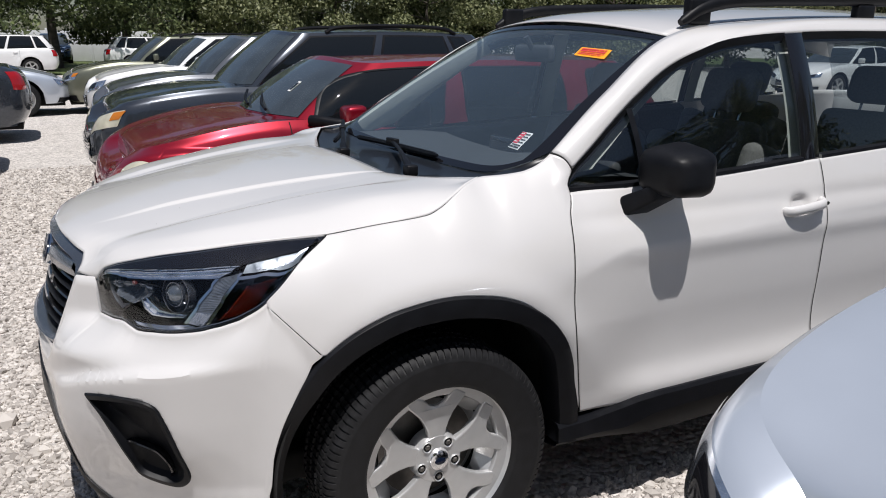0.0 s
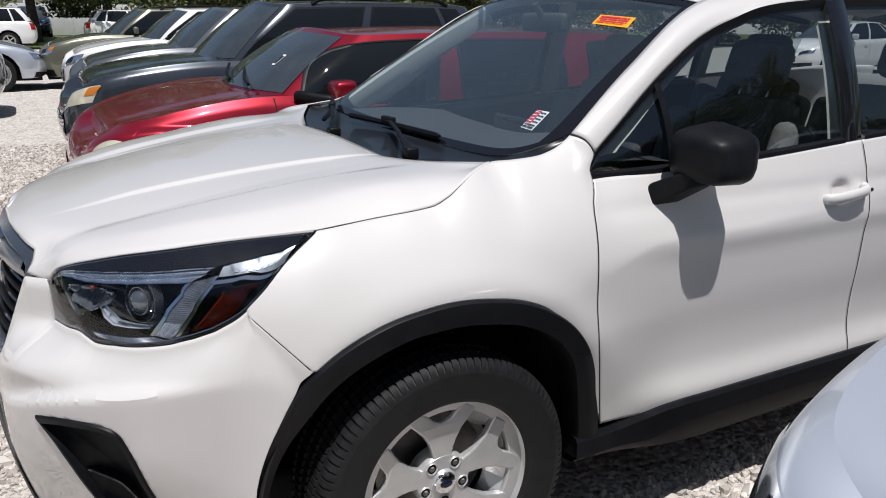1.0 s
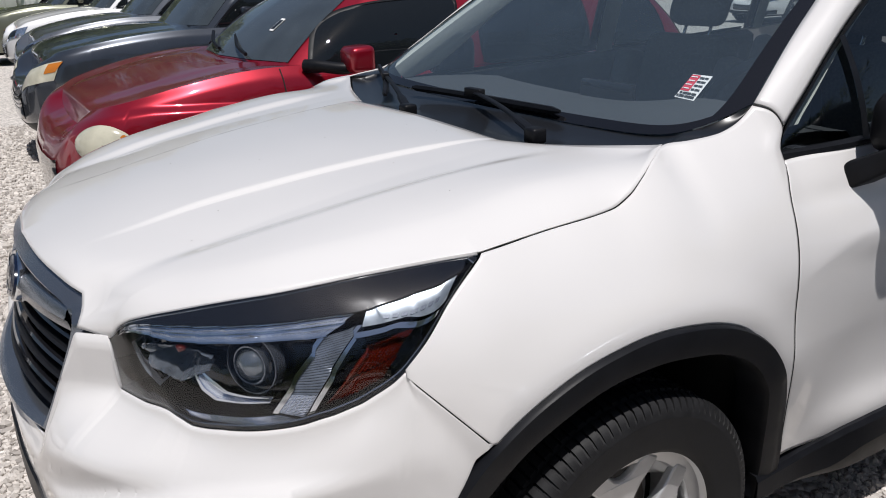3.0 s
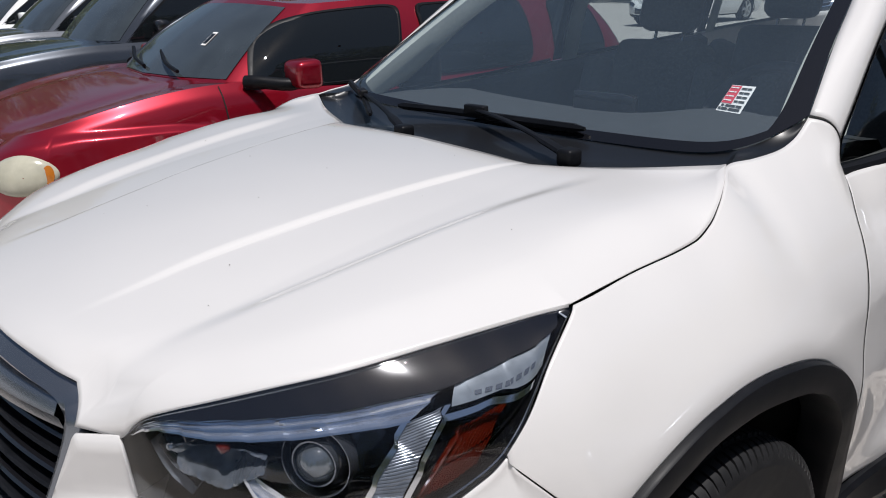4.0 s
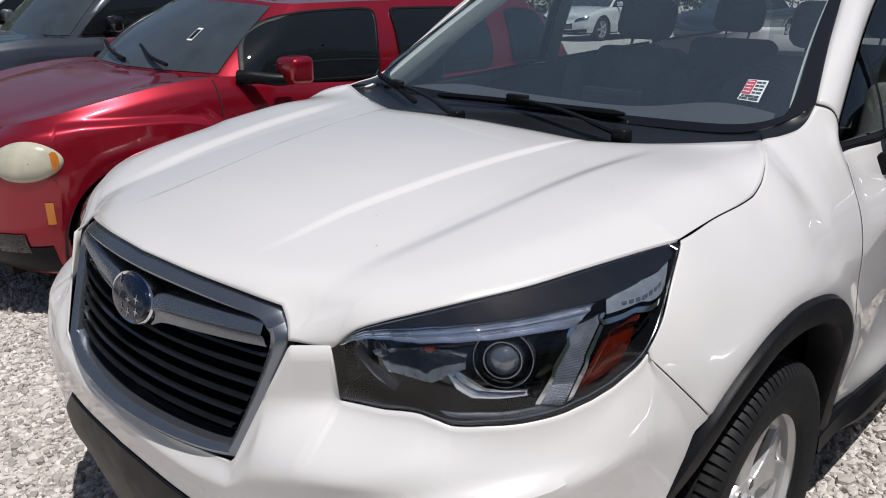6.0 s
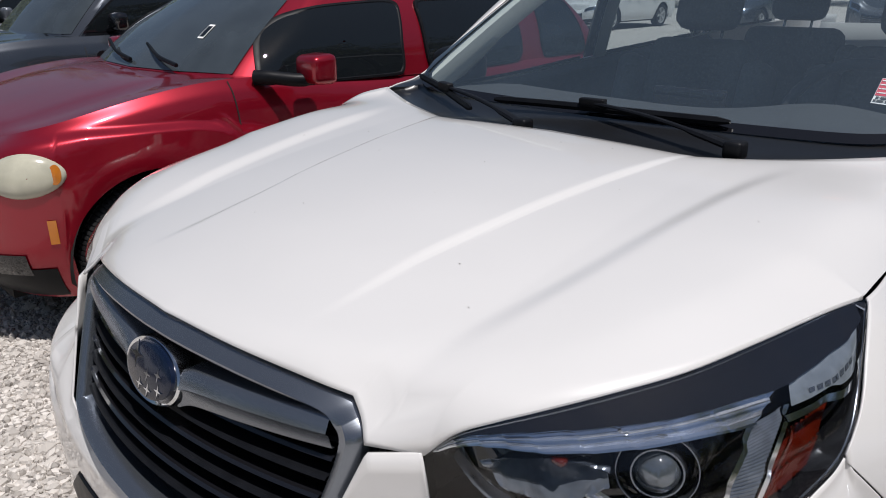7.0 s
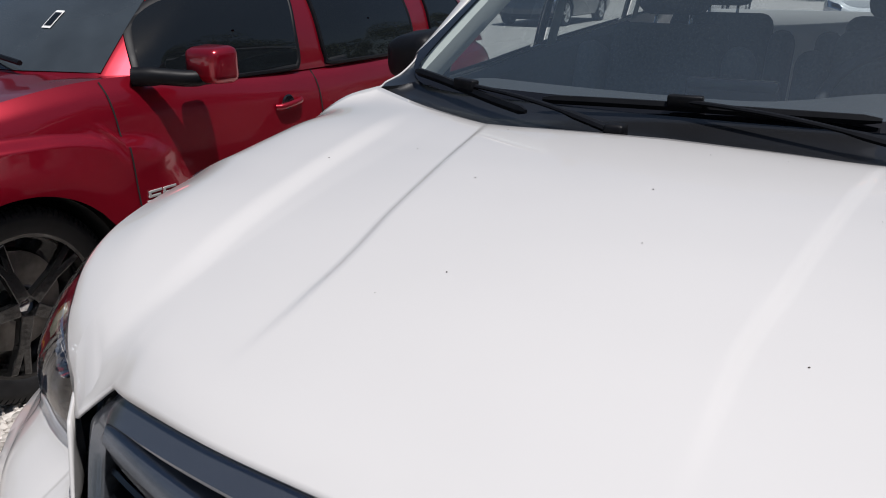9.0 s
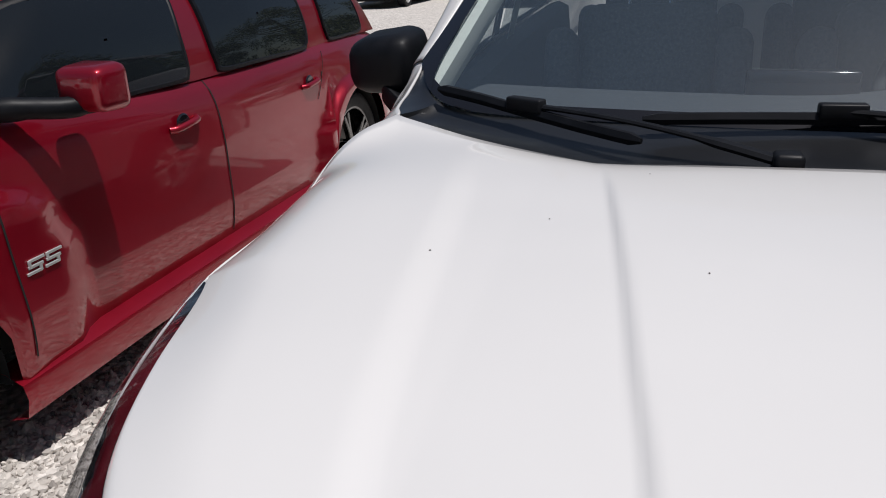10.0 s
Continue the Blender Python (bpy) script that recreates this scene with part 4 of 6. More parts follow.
rows = [np.stack([3.66 + dx - 0.10 * (ys / 0.6) ** 2, ys * w, np.full(24, z)], -1) for dx, w, z in ((-0.06, 1.05, 1.16), (-0.18, 0.98, 1.33), (-0.32, 0.90, 1.50))]
part("rear_screen", quilt(rows), TINTED, white_car)

# ---- interior ----
ys = np.linspace(-0.70, 0.70, 40)
hump = 0.028 * np.exp(-(((ys + 0.36) / 0.20) ** 2))
rows = [np.stack([x + 0.08 * (ys / 0.7) ** 2, ys, z + hump * k], -1) for x, z, k in ((0.30, 1.085, 0), (0.45, 1.085, 0.3), (0.62, 1.075, 1.0), (0.74, 1.06, 1.5), (0.79, 1.02, 1.2), (0.80, 0.92, 0.2), (0.74, 0.75, 0), (0.62, 0.50, 0))]
dash = part("dashboard", quilt(rows), DASH, white_car, "dark grey moulded dashboard")
part("dash_screen", soft_box((0.715, -0.10, 1.03), (0.745, 0.12, 1.115), 0.01), GLOSSBLACK, dash)
part("parcel_floor", soft_box((0.3, -0.72, 0.34), (3.4, 0.72, 0.40), 0.01), DARK, white_car)
part("centre_console", soft_box((0.75, -0.11, 0.4), (1.55, 0.11, 0.74), 0.03), DASH, white_car)
at = Matrix.Translation((0.93, -0.36, 1.015)) @ pose(0, 0, 0, 0, 24, 0)
t = np.linspace(0, 2 * np.pi, 41)
wheel = part("steering_wheel", tube([at @ Vector((0, 0.185 * math.cos(a), 0.185 * math.sin(a))) for a in t], 0.016, 10), DASH, white_car, "black steering wheel")
bm = soft_box((-0.03, -0.07, -0.07), (0.02, 0.07, 0.05), 0.025, at)
part("wheel_hub", bm, DASH, wheel)
for a in (0.1, math.pi - 0.1, -math.pi / 2):
    part("wheel_spoke", tube([at @ Vector((0, 0.05 * math.cos(a), 0.05 * math.sin(a))), at @ Vector((0, 0.18 * math.cos(a), 0.18 * math.sin(a)))], 0.016, 8, squash=0.6), SATIN, wheel)


def car_seat(x, y, parent, wide=0.50):
    cushion = part("seat", soft_box((-0.28, -wide / 2, 0.0), (0.26, wide / 2, 0.20), 0.07, Matrix.Translation((x - 0.18, y, 0.50))), CLOTH_DARK, parent, "charcoal and grey cloth car seat")
    lean = Matrix.Translation((x, y, 0.62)) @ pose(0, 0, 0, 0, 17, 0)
    bm = soft_box((-0.05, -wide / 2 + 0.05, 0), (0.08, wide / 2 - 0.05, 0.60), 0.05, lean)
    part("seat_back", bm, CLOTH_DARK, cushion)
    for s in (1, -1):
        part("side_bolster", soft_box((-0.10, s * wide / 2 - 0.05, 0.02), (0.06, s * wide / 2 + 0.05, 0.52), 0.045, lean), CLOTH, cushion, "pale grey cloth bolster")
        part("headrest_post", tube([lean @ Vector((0.02, s * 0.06, 0.58)), lean @ Vector((0.02, s * 0.06, 0.68))], 0.006, 8), CHROME, cushion)
    part("headrest", soft_box((-0.055, -0.125, 0.63), (0.05, 0.125, 0.80), 0.05, lean), CLOTH_DARK, cushion)


for y in (-0.36, 0.36):
    car_seat(1.32, y, white_car)
    car_seat(2.22, y, white_car, 0.54)
part("mirror_stalk", tube([(0.80, 0, 1.50), (0.83, 0, 1.455)], 0.012, 8), DASH, white_car)
part("rear_view_mirror", soft_box((0.825, -0.125, 1.405), (0.86, 0.125, 1.47), 0.015), DASH, white_car)

# ---- cowl and wipers ----
bx = np.linspace(0.21, 0.4045, 30)
side = np.stack([bx + step((bx - 0.22) / 0.2348) * 0.021, -wing_rim(bx)[0] + 0.002, wing_rim(bx)[1] - 0.004], -1)
hem = np.concatenate([rear_edge + [0.008, 0, -0.011], side])
u = np.concatenate([np.linspace(0, 1, len(rear_edge)), np.ones(len(side))])
fy = -np.concatenate([np.linspace(0, 0.655, len(rear_edge)), np.linspace(0.658, 0.727, len(side))])
fx, _, fz = foot_line(fy)
foot = np.stack([fx + 0.012 * u - 0.010 * (u == 1), fy, fz + 0.002 * (u < 1)], -1)
rows = [hem + np.where(u[:, None] < 1, np.array([-0.018, 0, -0.02]), np.array([0, -0.006, -0.02]))]
for f in np.linspace(0, 1, 14):
    p = hem * (1 - f) + foot * f
    p[:, 2] -= np.where(u < 1, 0.010, 0.003) * math.sin(math.pi * f)
    rows.append(p)
rows = np.array(rows)
rows = np.concatenate([rows[:, ::-1], (rows * [1, -1, 1])[:, 1:]], 1)
part("cowl_panel", quilt(rows), material("cowl_plastic", (0.009, 0.0095, 0.011), 0.32, coat=0.3, bump=0.1, bump_scale=900, distance=0.0003), white_car, "black plastic cowl panel under the windscreen")
for pivot, knuckle, line in (((0.085, 0.10, 1.085), (0.223, 0.486, 1.128), [(0.288, 0.655, 1.140), (0.255, 0.570, 1.130), (0.223, 0.486, 1.117), (0.170, 0.385, 1.106), (0.118, 0.295, 1.100)]), ((0.125, -0.400, 1.092), (0.245, 0.014, 1.126), [(0.216, 0.300, 1.112), (0.232, 0.160, 1.114), (0.245, 0.014, 1.115), (0.253, -0.150, 1.116), (0.258, -0.325, 1.118)])):
    a, b = np.array(pivot), np.array(knuckle)
    k = np.linspace(0, 1, 14)[:, None]
    w = part("wiper", tube(a + (b - a) * k + np.array([0, 0, 0.010]) * np.sin(np.pi * k), [0.013] * 4 + [0.008] * 10, 8, squash=0.6), PLASTIC, white_car, "black windscreen wiper")
    part("wiper_pivot", soft_box((-0.02, -0.02, -0.02), (0.02, 0.02, 0.016), 0.008, Matrix.Translation(Vector(pivot))), PLASTIC, w)
    part("wiper_blade", tube(resample(line, 24), [0.004] + [0.0085] * 22 + [0.004], 6, squash=1.2), PLASTIC, w)
    turn = math.atan2(line[3][1] - line[1][1], line[3][0] - line[1][0])
    part("wiper_knuckle", soft_box((-0.034, -0.011, -0.012), (0.034, 0.011, 0.012), 0.004, Matrix.Translation(Vector(knuckle)) @ Matrix.Rotation(turn, 4, "Z")), PLASTIC, w)
# ---- door mirrors and handles ----
for s in (1, -1):
    bm = soft_box((0.636, -1.008, 1.046), (0.828, -0.835, 1.212), 0.050, segments=6)
    for v_ in bm.verts:
        f, g = (v_.co.x - 0.648) / 0.17, (-0.835 - v_.co.y) / 0.165
        v_.co.x += 0.030 * g * (1 - f)
        v_.co.z = 1.10 + (v_.co.z - 1.10) * (0.84 + 0.16 * f) * (1 - 0.22 * g * (v_.co.z > 1.10))
    flip = Matrix.Diagonal((1, s, 1, 1))
    bm.transform(flip)
    mirror = part("door_mirror", bm, PLASTIC, white_car, "black plastic door mirror")
    bm = soft_box((0.0, 0.0, 0.0), (1.0, 1.0, 1.0), 0.12)
    for v_ in bm.verts:
        a, b, c = v_.co
        v_.co = Vector((0.602 + 0.095 * a + b * (0.062 - 0.01 * a), (-0.828 - 0.090 * b) * s, 0.972 + 0.070 * c + b * (0.070 - 0.02 * c)))
    part("mirror_foot", bm, PLASTIC, mirror)
    bm = soft_box((0.808, -0.975, 1.072), (0.8205, -0.860, 1.150), 0.003)
    bm.transform(flip)
    part("mirror_glass", bm, CHROME, mirror)
    for x in HANDLES:
        y = float(flank(x - 0.08, 0.955))
        pts = np.array([(x - 0.088, -y + 0.004, 0.944), (x - 0.072, -y - 0.018, 0.947), (x - 0.03, -y - 0.028, 0.951), (x + 0.03, -y - 0.031, 0.957), (x + 0.075, -y - 0.026, 0.963), (x + 0.092, -y + 0.002, 0.965)]) * [1, s, 1]
        grip = part("door_handle", tube(resample(pts, 26), [0.008, 0.010, 0.012] + [0.0125] * 20 + [0.014, 0.014, 0.010], 14, squash=1.35), WHITE, white_car, "white strap door handle")
        if x < 2:
            bm = lathe([(0.0, -0.003), (0.005, -0.003), (0.0065, 0.0)], 16)
            bm.transform(Matrix.Translation((x + 0.080, (-y - 0.0375) * s, 0.966)))
            part("key_lock", bm, DARK, grip)


# ---- wheels ----
def tyre_mesh(radius, rim, half, n=108, tread=True):
    """A tyre with ribs, cross-cut blocks and a plain sidewall; n tread pitches."""
    wall = [(rim, -0.82, 0), (rim + 0.010, -0.92, 0), (rim + 0.014, -0.93, 0), (rim + 0.018, -0.94, 0), (rim + (radius - rim) * 0.45, -1.0, 0), (radius - 0.040, -0.99, 0), (radius - 0.037, -0.995, 0), (radius - 0.034, -0.985, 0), (radius - 0.026, -0.97, 0)]
    wall += [(radius - 0.018, -0.95, 1), (radius - 0.006, -0.87, 1), (radius - 0.0015, -0.78, 1)]
    cols = [-0.70, -0.66, -0.64, -0.56, -0.54, -0.24, -0.22, -0.14, -0.12, 0.12, 0.14, 0.22, 0.24, 0.54, 0.56, 0.64, 0.66, 0.70]
    groove = {2, 3, 6, 7, 10, 11, 14, 15}
    full_ = wall + [(radius - (0.008 if tread and i in groove else 0), c, 0 if i in groove else 1) for i, c in enumerate(cols)] + [(r, -a, b) for r, a, b in wall[::-1]]
    cut = np.array([0, 0.70, 0.73, 0.97]) if tread else np.array([0.0])
    pitch = 2 * np.pi / n
    rows = []
    for r, a, block in full_:
        th = (np.arange(n)[:, None] * pitch + cut * pitch).ravel() + 0.35 * pitch * a * (1 if a > 0 else -1)
        rr = np.full(len(th), r)
        if tread and block:
            rr = rr - np.tile(np.array([0, 0, 0.006, 0.006]), n)
        rows.append(np.stack([rr * np.cos(th), np.full(len(th), a * half), rr * np.sin(th)], -1))
    return quilt(rows, ring=True)


def spoke_plate(outline, y0, depth, bm, turn):
    m = Matrix.Rotation(turn, 4, "Y") @ Matrix.Translation((0, y0, 0)) @ Matrix.Rotation(-math.pi / 2, 4, "X") @ Matrix.Diagonal((1, 1, -1, 1))
    return plate(outline, depth, bm, m)


def star_wheel(parent, at, fine=True):
    """Silver alloy wheel with five broad forked spokes; its face looks to -y."""
    wheel = new("wheel")
    wheel.parent = parent
    wheel.matrix_world = at
    part("tyre", tyre_mesh(0.345, 0.226, 0.112, 104 if fine else 48, fine), RUBBER, wheel, "worn black tyre")
    part("rim", lathe([(0.150, 0.03), (0.198, 0.045), (0.192, -0.050), (0.191, -0.060), (0.196, -0.0690), (0.224, -0.074), (0.229, -0.086), (0.233, -0.092), (0.236, -0.090), (0.230, -0.07)], 72), ALLOY, wheel, "silver painted alloy rim")
    part("brake_disc", lathe([(0.05, 0.015), (0.150, 0.015), (0.150, 0.03), (0.05, 0.03)], 40), STEEL, wheel)
    part("wheel_well", lathe([(0.0, 0.04), (0.200, 0.04)], 40), DARK, wheel)
    out = Matrix.Translation((0, -0.014, 0))
    bm = lathe([(0.0, -0.060), (0.026, -0.062), (0.031, -0.058), (0.034, -0.051), (0.070, -0.051), (0.076, -0.044), (0.078, 0.0)], 40)
    bm.transform(out)
    part("hub", bm, ALLOY, wheel)
    bm = lathe([(0.0, -0.066), (0.024, -0.0655), (0.0285, -0.063), (0.030, -0.058)], 36)
    bm.transform(out)
    cap = part("hub_cap", bm, CHROME, wheel, "round hub cap with a dark oval")
    bm = lathe([(0.0, -0.0015), (0.016, -0.001), (0.018, 0.002)], 28)
    bm.transform(Matrix.Translation((0, -0.0805, 0)) @ Matrix.Diagonal((1.0, 1, 0.62, 1)))
    part("cap_oval", bm, BLUE, cap)
    half = [(0.020, 0.036), (0.025, 0.066), (0.030, 0.090), (0.038, 0.112), (0.052, 0.138), (0.069, 0.158), (0.086, 0.176), (0.091, 0.186), (0.060, 0.207), (0.042, 0.196), (0.022, 0.174), (0.006, 0.167)]
    outline = half + [(-x, y) for x, y in half[::-1]]
    for k in range(5):
        turn = k * 2 * math.pi / 5 - 0.035
        bm = bmesh.new()
        spoke_plate(outline, -0.036, 0.030, bm, turn + math.pi)
        for v_ in bm.verts:
            v_.co.y -= 0.13 * (v_.co.x * math.sin(turn) + v_.co.z * math.cos(turn) - 0.04)
            v_.co.y = max(v_.co.y, -0.0595 - 0.065 * math.hypot(v_.co.x, v_.co.z))
        part("spoke", bm, ALLOY, wheel, smooth=False, bevel=0.0045)
        # sloping floors of the rim pocket and of the notch
        side = Matrix.Rotation(turn + math.pi / 5, 4, "Y")
        bm = quilt([[side @ Vector((x, y, z)) for x, y, z in row] for row in (((-0.042, -0.012, 0.150), (0.0, -0.010, 0.152), (0.042, -0.012, 0.150)), ((-0.074, -0.062, 0.184), (0.0, -0.062, 0.199), (0.074, -0.062, 0.184)))])
        part("rim_pocket", bm, ALLOY, wheel, smooth=False)
        side = Matrix.Rotation(turn, 4, "Y")
        bm = quilt([[side @ Vector((x, y, z)) for x, y, z in row] for row in (((-0.016, -0.020, 0.178), (0.036, -0.030, 0.182)), ((0.0, -0.066, 0.206), (0.056, -0.066, 0.202)))])
        part("notch_floor", bm, ALLOY, wheel, smooth=False)
        a = turn + math.pi / 5
        here = out @ Matrix.Translation((0.055 * math.sin(a), 0, 0.055 * math.cos(a)))
        bm = lathe([(0.0120, -0.0525), (0.0150, -0.0555), (0.0165, -0.053), (0.017, -0.04)], 18)
        bm.transform(here)
        part("lug_seat", bm, ALLOY, wheel)
        bm = lathe([(0.0, -0.057), (0.0060, -0.057), (0.0080, -0.054), (0.0085, -0.04)], 6)
        bm.transform(here)
        part("lug_nut", bm, STEEL, wheel, smooth=False)
        # flat black disc stands for the shade in the recess round the nut
        bm = lathe([(0.0, -0.0528), (0.0125, -0.0528)], 16)
        bm.transform(here)
        part("lug_well_shade", bm, DARK, wheel)
    return wheel


for x in (0.0, WHEELBASE):
    star_wheel(white_car, Matrix.Translation((x, -0.783, AXLE_Z)))
    star_wheel(white_car, Matrix.Translation((x, 0.783, AXLE_Z)) @ Matrix.Rotation(math.pi, 4, "Z"), False)

# ---- stickers on the windscreen ----
def sticker(name, corners, mat, label, off):
    c = [np.array(k) + np.array([-0.6, 0, 0.8]) * off for k in corners]
    f, g = np.meshgrid(np.linspace(0, 1, 5), np.linspace(0, 1, 5))
    f, g = f[..., None], g[..., None]
    grid = (c[0] * (1 - f) + c[1] * f) * (1 - g) + (c[3] * (1 - f) + c[2] * f) * g
    return thing_sheet(name, grid, mat, label), lambda u, v, o: c[0] * (1 - u) * (1 - v) + c[1] * u * (1 - v) + c[2] * u * v + c[3] * (1 - u) * v + np.array([-0.6, 0, 0.8]) * o


def thing_sheet(name, grid, mat, label):
    return part(name, quilt(grid), mat, windscreen, label)


def bars(place, rows, mat, parent, rng):
    """Rows of short bars where writing cannot be read: (v0, v1, u0, u1, words)."""
    for v0, v1, u0, u1, words in rows:
        cuts = np.sort(np.concatenate([[u0, u1], rng.uniform(u0 + 0.05, u1 - 0.05, words - 1)]))
        for a, b in zip(cuts[:-1], cuts[1:]):
            b = b - 0.02
            part("print_bar", quilt([[place(a, v0, 0.002), place(b, v0, 0.002)], [place(a, v1, 0.002), place(b, v1, 0.002)]]), mat, parent, smooth=False)


rng = np.random.default_rng(3)
price, on = sticker("price_sticker", [(0.388, -0.556, 1.163), (0.390, -0.608, 1.160), (0.449, -0.604, 1.206), (0.442, -0.556, 1.207)], PAPER_WHITE, "white price sticker with a red panel and handwriting", 0.006)
part("red_panel", quilt([[on(0.02, 0.30, 0.001), on(0.45, 0.30, 0.001)], [on(0.02, 0.97, 0.001), on(0.45, 0.97, 0.001)]]), PAPER_RED, price, smooth=False)
bars(on, [(0.38, 0.42, 0.06, 0.4, 2), (0.54, 0.58, 0.06, 0.4, 2), (0.70, 0.74, 0.06, 0.4, 2), (0.86, 0.90, 0.06, 0.4, 2)], PAPER_WHITE, price, rng)
bars(on, [(0.05, 0.13, 0.05, 0.95, 4), (0.18, 0.25, 0.1, 0.95, 4), (0.36, 0.42, 0.5, 0.95, 2), (0.52, 0.58, 0.5, 0.95, 2), (0.68, 0.74, 0.5, 0.95, 2), (0.84, 0.90, 0.5, 0.95, 2)], PRINT_BLACK, price, rng)
notice, on = sticker("orange_notice", [(0.742, -0.392, 1.434), (0.760, -0.532, 1.424), (0.803, -0.517, 1.452), (0.781, -0.384, 1.460)], PAPER_ORANGE, "bright orange notice sticker with dark print", 0.006)
bars(on, [(0.74, 0.86, 0.08, 0.92, 3), (0.52, 0.66, 0.08, 0.92, 3), (0.34, 0.42, 0.08, 0.92, 6), (0.18, 0.25, 0.08, 0.85, 6)], PAPER_RED, notice, rng)


# ---- the other parked cars ----
AMBERPALE = material("pale_amber_lens", (0.50, 0.16, 0.015), 0.2, coat=0.6)
DARKGLASS = material("dark_car_glass", (0.008, 0.010, 0.012), 0.02, spec=0.5)
SCREENGLASS = material("blue_grey_screen", (0.052, 0.064, 0.074), 0.03, coat=0.5, spec=0.5, vary=0.5, scale=1.5)


def plain_wheel(parent, at, radius, rim, half, finish, spokes=5, fine=False):
    wheel = new("wheel")
    wheel.parent = parent
    wheel.matrix_world = parent.matrix_world @ at
    part("tyre", tyre_mesh(radius, rim, half, 96 if fine else 48, fine), RUBBER, wheel)
    k = rim
    part("rim", lathe([(k * 0.75, 0.02), (k * 0.93, 0.02), (k * 0.93, -half * 0.6), (k * 0.98, -half * 0.86), (k * 1.03, -half * 0.88), (k * 1.02, -half * 0.7)], 48), finish, wheel)
    part("brake_disc", lathe([(0.0, -0.005), (k * 0.72, -0.005), (k * 0.72, 0.01)], 32), STEEL if fine else DARK, wheel)
    part("hub", lathe([(0.0, -half * 0.72), (k * 0.13, -half * 0.72), (k * 0.2, -half * 0.55), (k * 0.22, 0)], 24), finish, wheel)
    if fine:
        part("hub_cap", lathe([(0.0, -half * 0.735), (k * 0.10, -half * 0.735), (k * 0.12, -half * 0.71)], 20), CHROME, wheel)
    for i in range(spokes):
        bm = bmesh.new()
        o = [(k * 0.10, k * 0.12), (k * 0.085, k * 0.55), (k * 0.16, k * 0.97), (k * 0.05, k * 0.97), (k * 0.0, k * 0.70)]
        spoke_plate(o + [(-x, y) for x, y in o[-2::-1]], -half * 0.62, 0.03, bm, i * 2 * math.pi / spokes + 0.3)
        part("spoke", bm, finish, wheel, smooth=False, bevel=0.004 if fine else 0)
        if fine:
            a = (i + 0.5) * 2 * math.pi / spokes + 0.3
            bm = lathe([(0.0, -half * 0.62), (0.009, -half * 0.62), (0.011, -0.02)], 8)
            bm.transform(Matrix.Translation((k * 0.26 * math.sin(a), 0, k * 0.26 * math.cos(a))))
            part("lug_nut", bm, CHROME, wheel)
    return wheel


